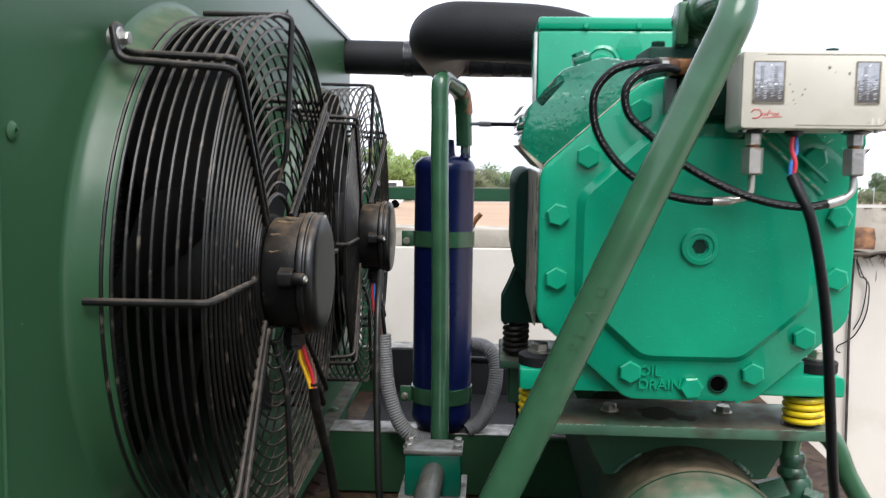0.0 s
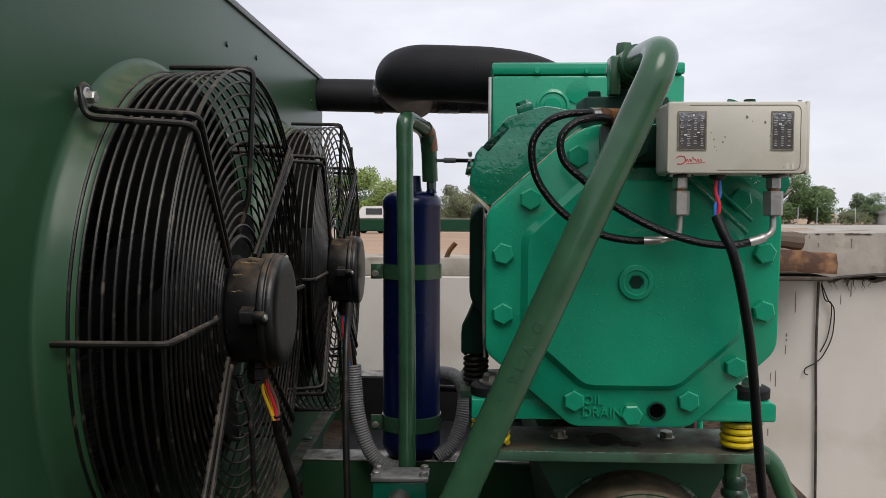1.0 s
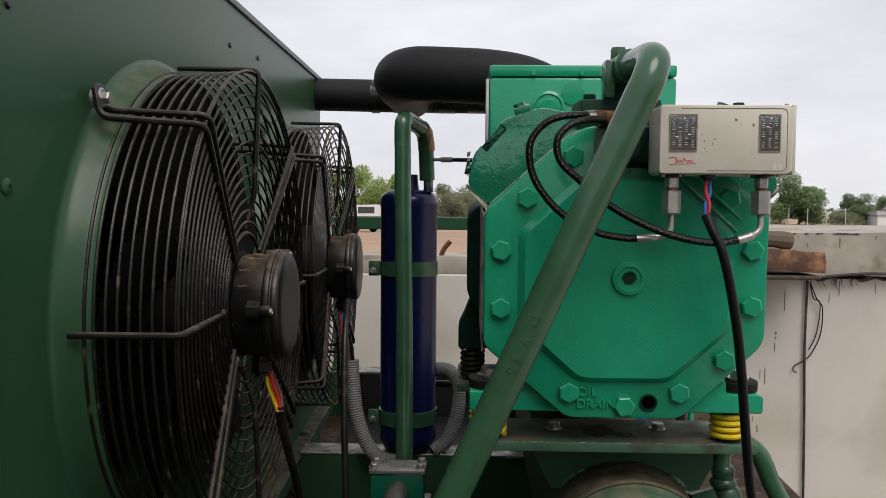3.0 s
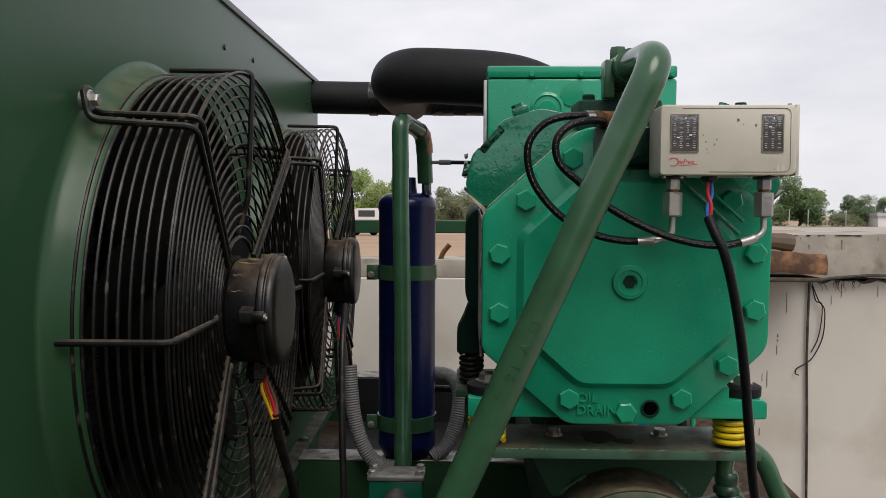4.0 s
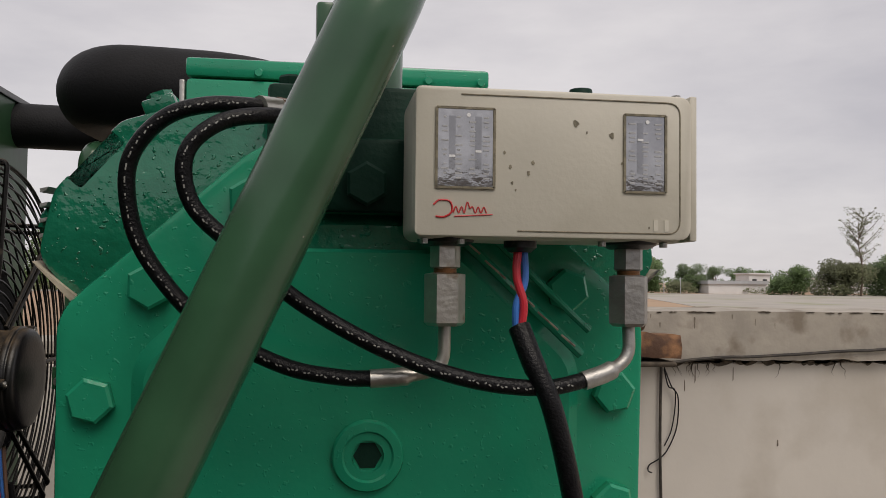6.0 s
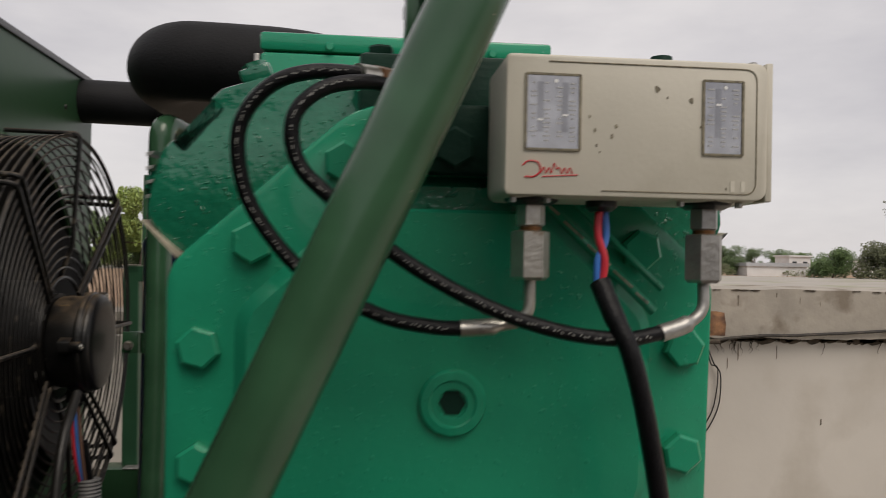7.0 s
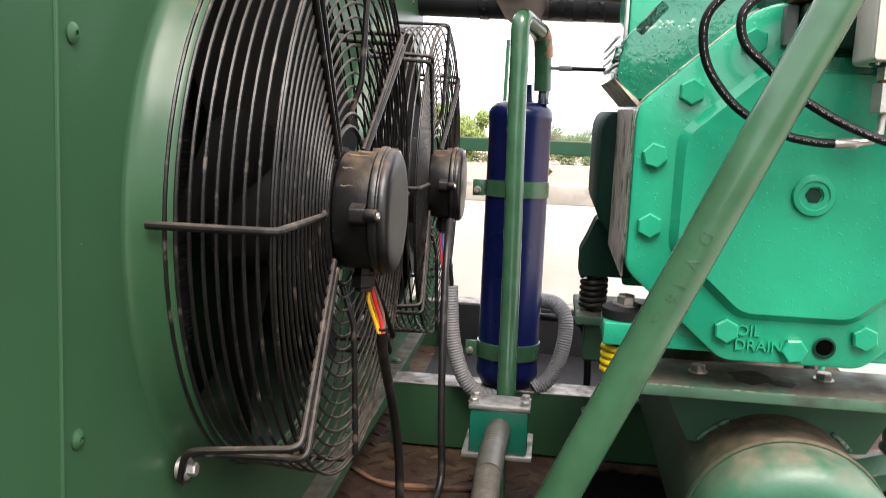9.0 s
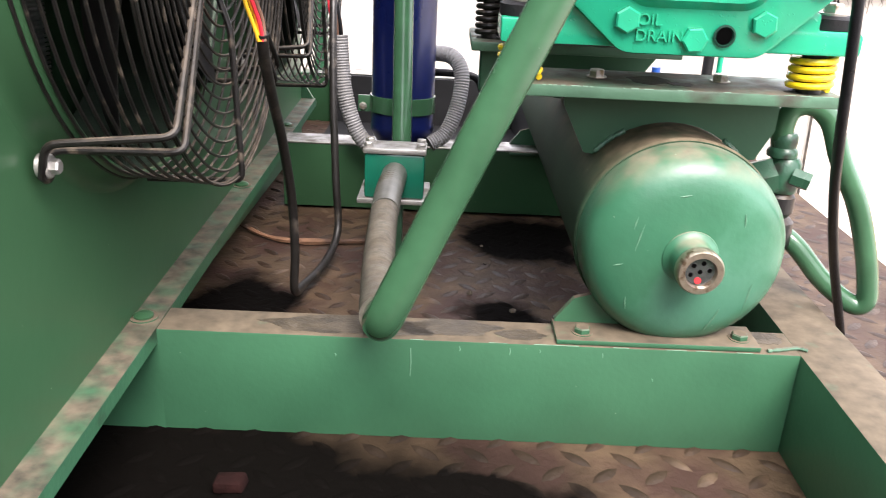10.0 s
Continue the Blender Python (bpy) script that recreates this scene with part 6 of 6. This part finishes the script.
for x, mat in ((0.2685, STEEL), (0.3535, BARE)):
    bl = part("bellows", turned([(0.013, Z0 + 0.001), (0.0125, Z0 - 0.001), (0.009, Z0 - 0.0028), (0, Z0 - 0.0028)], (x, 0.715, 0), "z", 24), MOTOR, sw, "dark bellows seat")
    part("collar", turned([(0.0068, Z0 - 0.0025), (0.0068, Z0 - 0.012), (0.0055, Z0 - 0.0128), (0, Z0 - 0.0128)], (x, 0.715, 0), "z", 6), STEEL if x < 0.3 else BARE, bl, "plated hex collar")
    part("flare_nut", turned([(0.0055, Z0 - 0.0145), (0.0092, Z0 - 0.0152), (0.0092, Z0 - 0.0365), (0.0075, Z0 - 0.038), (0, Z0 - 0.038)], (x, 0.715, 0), "z", 6), mat, bl, "plated hex flare nut")
    part("neck", turned([(0.0052, Z0 - 0.012), (0.0052, Z0 - 0.0155), (0, Z0 - 0.0155)], (x, 0.715, 0), "z", 14), BRASS, bl)
part("gland", turned([(0.0075, Z0 + 0.001), (0.0075, Z0 - 0.003), (0.005, Z0 - 0.005), (0, Z0 - 0.005)], (0.3025, 0.715, 0), "z", 16), MOTOR, sw, "black cable gland")

# ---- capillary hoses to the switch ----


def printed(hose, line, r, start, stop):
    pts = even(line, 0.0018)
    for k in range(int(len(pts) * start), int(len(pts) * stop)):
        if k % 7 in (0, 4):
            continue
        d = (pts[k + 1] - pts[k]).normalized()
        c = pts[k] + Vector((0, -r * 0.985, 0))
        part("print_bar", sweep([c, c + d * 0.0010 + Vector((0, 0, 0.0006 * (k % 3 - 1)))], 0.0004, 4), PRINT, hose)


h1 = thing("pressure_hose", (0.19, 0.74, 0.82), "thin black pressure hose with steel ends, printed along its side", "hose", "switch hoses")
line = spline([(0.2066, 0.742, 0.8255), (0.1894, 0.722, 0.8235), (0.1650, 0.712, 0.8215), (0.1460, 0.712, 0.814), (0.1330, 0.715, 0.796), (0.1345, 0.718, 0.770), (0.1460, 0.720, 0.748), (0.1670, 0.720, 0.7265), (0.1980, 0.718, 0.7105), (0.2220, 0.716, 0.7055), (0.2380, 0.715, 0.7048)], 10)
part("hose", sweep(line, 0.0036, 16), HOSE, h1)
printed(h1, line, 0.0036, 0.14, 0.97)
part("end_fitting", sweep(bends([(0.236, 0.715, 0.7048), (0.252, 0.715, 0.7056), (0.2685, 0.715, 0.709), (0.2685, 0.715, 0.731)], 0.009, 6), lambda s: 0.0042 if s < 0.3 else 0.0029, 14), STEEL, h1, "bent steel end pipe")
h2 = thing("pressure_hose", (0.19, 0.735, 0.815), "thin black pressure hose looping to the second switch port", "hose", "switch hoses")
line = spline([(0.2066, 0.735, 0.8195), (0.1911, 0.715, 0.8185), (0.1710, 0.706, 0.813), (0.1580, 0.704, 0.799), (0.1610, 0.705, 0.778), (0.1809, 0.706, 0.759), (0.2066, 0.706, 0.7375), (0.2430, 0.705, 0.7175), (0.2780, 0.704, 0.7055), (0.3100, 0.705, 0.7015), (0.3320, 0.709, 0.7045)], 10)
part("hose", sweep(line, 0.0036, 16), HOSE, h2)
printed(h2, line, 0.0036, 0.12, 0.98)
part("end_fitting", sweep(bends([(0.330, 0.7085, 0.704), (0.343, 0.711, 0.7075), (0.3535, 0.7135, 0.714), (0.3535, 0.715, 0.731)], 0.008, 6), lambda s: 0.0042 if s < 0.35 else 0.0029, 14), BARE, h2, "bent steel end pipe")
bj = thing("hose_union", (0.21, 0.75, 0.82), "tarnished brass banjo union on the valve", "fitting")
part("body", box(0.203, 0.224, 0.737, 0.764, 0.8155, 0.8305, 0.003), BRASS, bj)
part("nut", sweep([(0.194, 0.7275, 0.8235), (0.206, 0.741, 0.8245)], 0.0062, 6), BRASS, bj)
part("ferrule", sweep([(0.186, 0.719, 0.8225), (0.196, 0.730, 0.8238)], 0.0055, 14), STEEL, bj)

# ---- cable of the switch ----
cb = thing("switch_cable", (0.303, 0.715, 0.6), "black sheathed cable with red and blue wires hanging from the switch", "cable")
line = spline([(0.3020, 0.713, 0.7275), (0.3065, 0.705, 0.712), (0.3135, 0.700, 0.694), (0.322, 0.700, 0.66), (0.331, 0.702, 0.612), (0.3375, 0.706, 0.565), (0.344, 0.712, 0.515), (0.355, 0.726, 0.455), (0.377, 0.76, 0.40), (0.421, 0.82, 0.317), (0.474, 0.88, 0.222), (0.505, 0.92, 0.165), (0.53, 1.00, 0.160)], 8)
part("sheath", sweep(line, lambda s: 0.0050 if s < 0.1 else 0.0046, 16), HOSE, cb, "black sheath")
part("wire", sweep(spline([(0.3015, 0.7145, 0.763), (0.3005, 0.7125, 0.750), (0.3035, 0.7115, 0.738), (0.3025, 0.7125, 0.726)], 8), 0.0019, 10), WIRE_RED, cb, "red wire")
part("wire", sweep(spline([(0.3045, 0.7155, 0.763), (0.3045, 0.7135, 0.748), (0.3005, 0.7125, 0.738), (0.3005, 0.7130, 0.726)], 8), 0.0017, 10), WIRE_BLUE, cb, "blue wire")

# ---- fan cables ----
fc = thing("fan_cable", (-0.153, 0.86, 0.4), "black fan cable with bared yellow and red wires above the deck", "cable", "fan cables")
line = spline([(-0.133, 0.818, 0.513), (-0.135, 0.832, 0.49), (-0.138, 0.875, 0.45), (-0.140, 0.935, 0.39), (-0.140, 0.985, 0.31), (-0.140, 1.00, 0.24), (-0.143, 1.01, 0.185), (-0.140, 1.06, 0.172), (-0.122, 1.13, 0.178), (-0.112, 1.19, 0.205), (-0.116, 1.20, 0.28), (-0.122, 1.22, 0.40), (-0.127, 1.26, 0.52), (-0.131, 1.32, 0.575)], 8)
part("sheath", sweep(line, 0.0054, 14), FAN_CABLE, fc, "black dusty sheath")
for k, (dx, mat, lab) in enumerate(((-0.002, WIRE_YELLOW, "yellow wire"), (0.0015, WIRE_RED, "red wire"), (0.0, WIRE_YELLOW, "orange wire"), (0.003, WIRE_BROWN, "brown wire"))):
    part("wire", sweep(spline([(-0.143 + dx, 0.801, 0.556), (-0.141 + dx * 1.6, 0.804 + 0.002 * k, 0.540), (-0.137 + dx * 1.6, 0.811 + 0.002 * k, 0.523), (-0.134 + dx, 0.817, 0.506)], 6), 0.0019, 8), mat, fc, lab)
fc2 = thing("fan_cable", (-0.15, 1.39, 0.45), "bared coloured fan wires entering a grey corrugated conduit", "cable", "fan cables")
for k, (dx, mat, lab) in enumerate(((-0.004, WIRE_RED, "red wire"), (0.0, WIRE_BLUE, "blue wire"), (0.004, WIRE_BROWN, "brown wire"))):
    part("wire", sweep(spline([(-0.150 + dx * 0.5, 1.372, 0.572), (-0.146 + dx, 1.365, 0.53), (-0.140 + dx, 1.36, 0.49), (-0.136 + dx * 0.5, 1.37, 0.45)], 6), 0.0022, 8), mat, fc2, lab)
part("sheath", sweep(spline([(-0.137, 1.368, 0.51), (-0.131, 1.37, 0.47), (-0.130, 1.38, 0.42)], 6), 0.0045, 10), HOSE, fc2, "black sheath")
cd = thing("conduit", (-0.10, 1.37, 0.3), "grey corrugated plastic conduit curving into the frame", "conduit", "conduits")
line = spline([(-0.132, 1.375, 0.462), (-0.129, 1.372, 0.42), (-0.122, 1.365, 0.37), (-0.105, 1.36, 0.32), (-0.082, 1.36, 0.292), (-0.05, 1.37, 0.280)], 12)
part("tube", sweep(even(line, 0.0022), 0.0128, 16, ribs=0.0006), CONDUIT, cd)
cd2 = thing("conduit", (0.06, 1.45, 0.3), "grey corrugated conduit arching beside the blue dryer", "conduit", "conduits")
line = spline([(-0.01, 1.475, 0.425), (0.02, 1.465, 0.431), (0.045, 1.45, 0.428), (0.060, 1.44, 0.408), (0.061, 1.43, 0.375), (0.052, 1.42, 0.335), (0.036, 1.41, 0.305), (0.012, 1.40, 0.29)], 12)
part("tube", sweep(even(line, 0.0022), 0.0128, 16, ribs=0.0006), CONDUIT, cd2)

bh = thing("hose", (0.106, 1.5, 0.19), "thin black hose bending down behind the blue dryer", "hose")
part("tube", sweep(spline([(-0.01, 1.5, 0.396), (0.023, 1.5, 0.395), (0.056, 1.5, 0.394), (0.086, 1.5, 0.389), (0.099, 1.5, 0.367), (0.106, 1.5, 0.316), (0.108, 1.5, 0.185)], 8), 0.0065, 12), HOSE, bh)

# ---- liquid line with valve beside the tank ----
ll = thing("liquid_line", (0.412, 0.88, 0.3), "green bent liquid pipe with an angle valve on the receiver", "pipe")
line = spline([(0.380, 0.885, 0.40), (0.374, 0.885, 0.43), (0.378, 0.883, 0.455), (0.396, 0.88, 0.462), (0.417, 0.878, 0.447), (0.433, 0.875, 0.41), (0.458, 0.872, 0.365), (0.475, 0.87, 0.32), (0.487, 0.87, 0.277), (0.488, 0.87, 0.258), (0.476, 0.875, 0.254), (0.445, 0.885, 0.276), (0.412, 0.90, 0.312), (0.372, 0.92, 0.335)], 8)
part("pipe", sweep(line, 0.0108, 18), TUBE, ll)
vb = part("valve", turned([(0.0155, 0.372), (0.017, 0.377), (0.017, 0.402), (0.013, 0.408), (0, 0.408)], (0.382, 0.885, 0), "z", 20), VALVE_GREEN, ll, "green angle valve")
part("gland_nut", sweep([(0.334, 0.885, 0.376), (0.350, 0.885, 0.382)], 0.010, 12), VALVE_GREEN, vb)
part("hex_nut", sweep([(0.344, 0.882, 0.381), (0.370, 0.882, 0.389)], 0.020, 6), VALVE_GREEN, vb)
part("collar", turned([(0.0110, 0.4075), (0.0150, 0.4085), (0.0155, 0.4130), (0.0140, 0.4165), (0.0125, 0.4180), (0.0135, 0.4240), (0.0130, 0.4300), (0.0108, 0.4330), (0, 0.4330)], (0.3775, 0.885, 0), "z", 18), VALVE_GREEN, vb)
part("stem_cap", sweep([(0.386, 0.872, 0.391), (0.402, 0.864, 0.387)], 0.0095, 6), VALVE_GREEN, vb)
part("bonnet", turned([(0.012, 0.345), (0.0165, 0.351), (0.0165, 0.367), (0.013, 0.3715), (0, 0.3715)], (0.382, 0.885, 0), "z", 16), MOTOR, vb, "black valve cap")
part("brass_body", turned([(0.013, 0.300), (0.020, 0.312), (0.020, 0.336), (0.012, 0.3445), (0, 0.3445)], (0.388, 0.90, 0), "z", 18), MOTOR, ll, "grimy dark fitting")
part("hose", sweep(spline([(0.30, 0.96, 0.42), (0.330, 0.93, 0.40), (0.337, 0.90, 0.385)], 6), 0.009, 14), CONDUIT, ll)

# ---- litter on the deck ----
line = spline([(-0.278, 1.270, 0.1470), (-0.230, 1.228, 0.1465), (-0.185, 1.213, 0.1462), (-0.13, 1.217, 0.1460), (-0.08, 1.225, 0.1460), (-0.02, 1.228, 0.1460)], 6)
bm = sweep(line, lambda q: 0.0062 + 0.002 * noise.noise((q * 7, 0, 0)) - 0.003 * abs(2 * q - 1), 6)
for v in bm.verts:
    v.co.z = 0.1415 + (v.co.z - 0.1415) * 0.8
single("wood_lath", bm, LATH, "dull splintered wooden lath lying on the deck", "wood", (-0.14, 1.25, 0.1425), m=SK)
random.seed(31)
for k in range(14):
    x, y, s = random.uniform(-0.18, 0.36), random.uniform(0.82, 1.3), random.uniform(0.002, 0.006)
    bm = bmesh.new()
    bmesh.ops.create_icosphere(bm, subdivisions=1, radius=s)
    for v in bm.verts:
        v.co *= random.uniform(0.6, 1.2)
        v.co.z *= 0.6
    bmesh.ops.translate(bm, verts=bm.verts, vec=(x, y, 0.1415 + s * 0.3))
    single("clod", bm, MOSS, "small dry clod of dirt on the chequer plate", "dirt", (x, y, 0.141), group="dirt clods", m=SK)
bm = box(-0.156, -0.130, 0.637, 0.656, 0.1415, 0.152, 0.003, 2)
for v in bm.verts:
    v.co += Vector([0.005 * noise.noise(v.co * 40 + Vector((k * 7, 0, 0))) for k in range(3)])
single("brick_chip", bm, material("red_brick", (0.010, 0.0032, 0.0027), 0.9, spec=0.1, vary=0.3, scale=60, bump=0.8, bump_scale=150), "dull red broken brick chip on the dark deck", "brick", (-0.142, 0.65, 0.1415), m=SK)
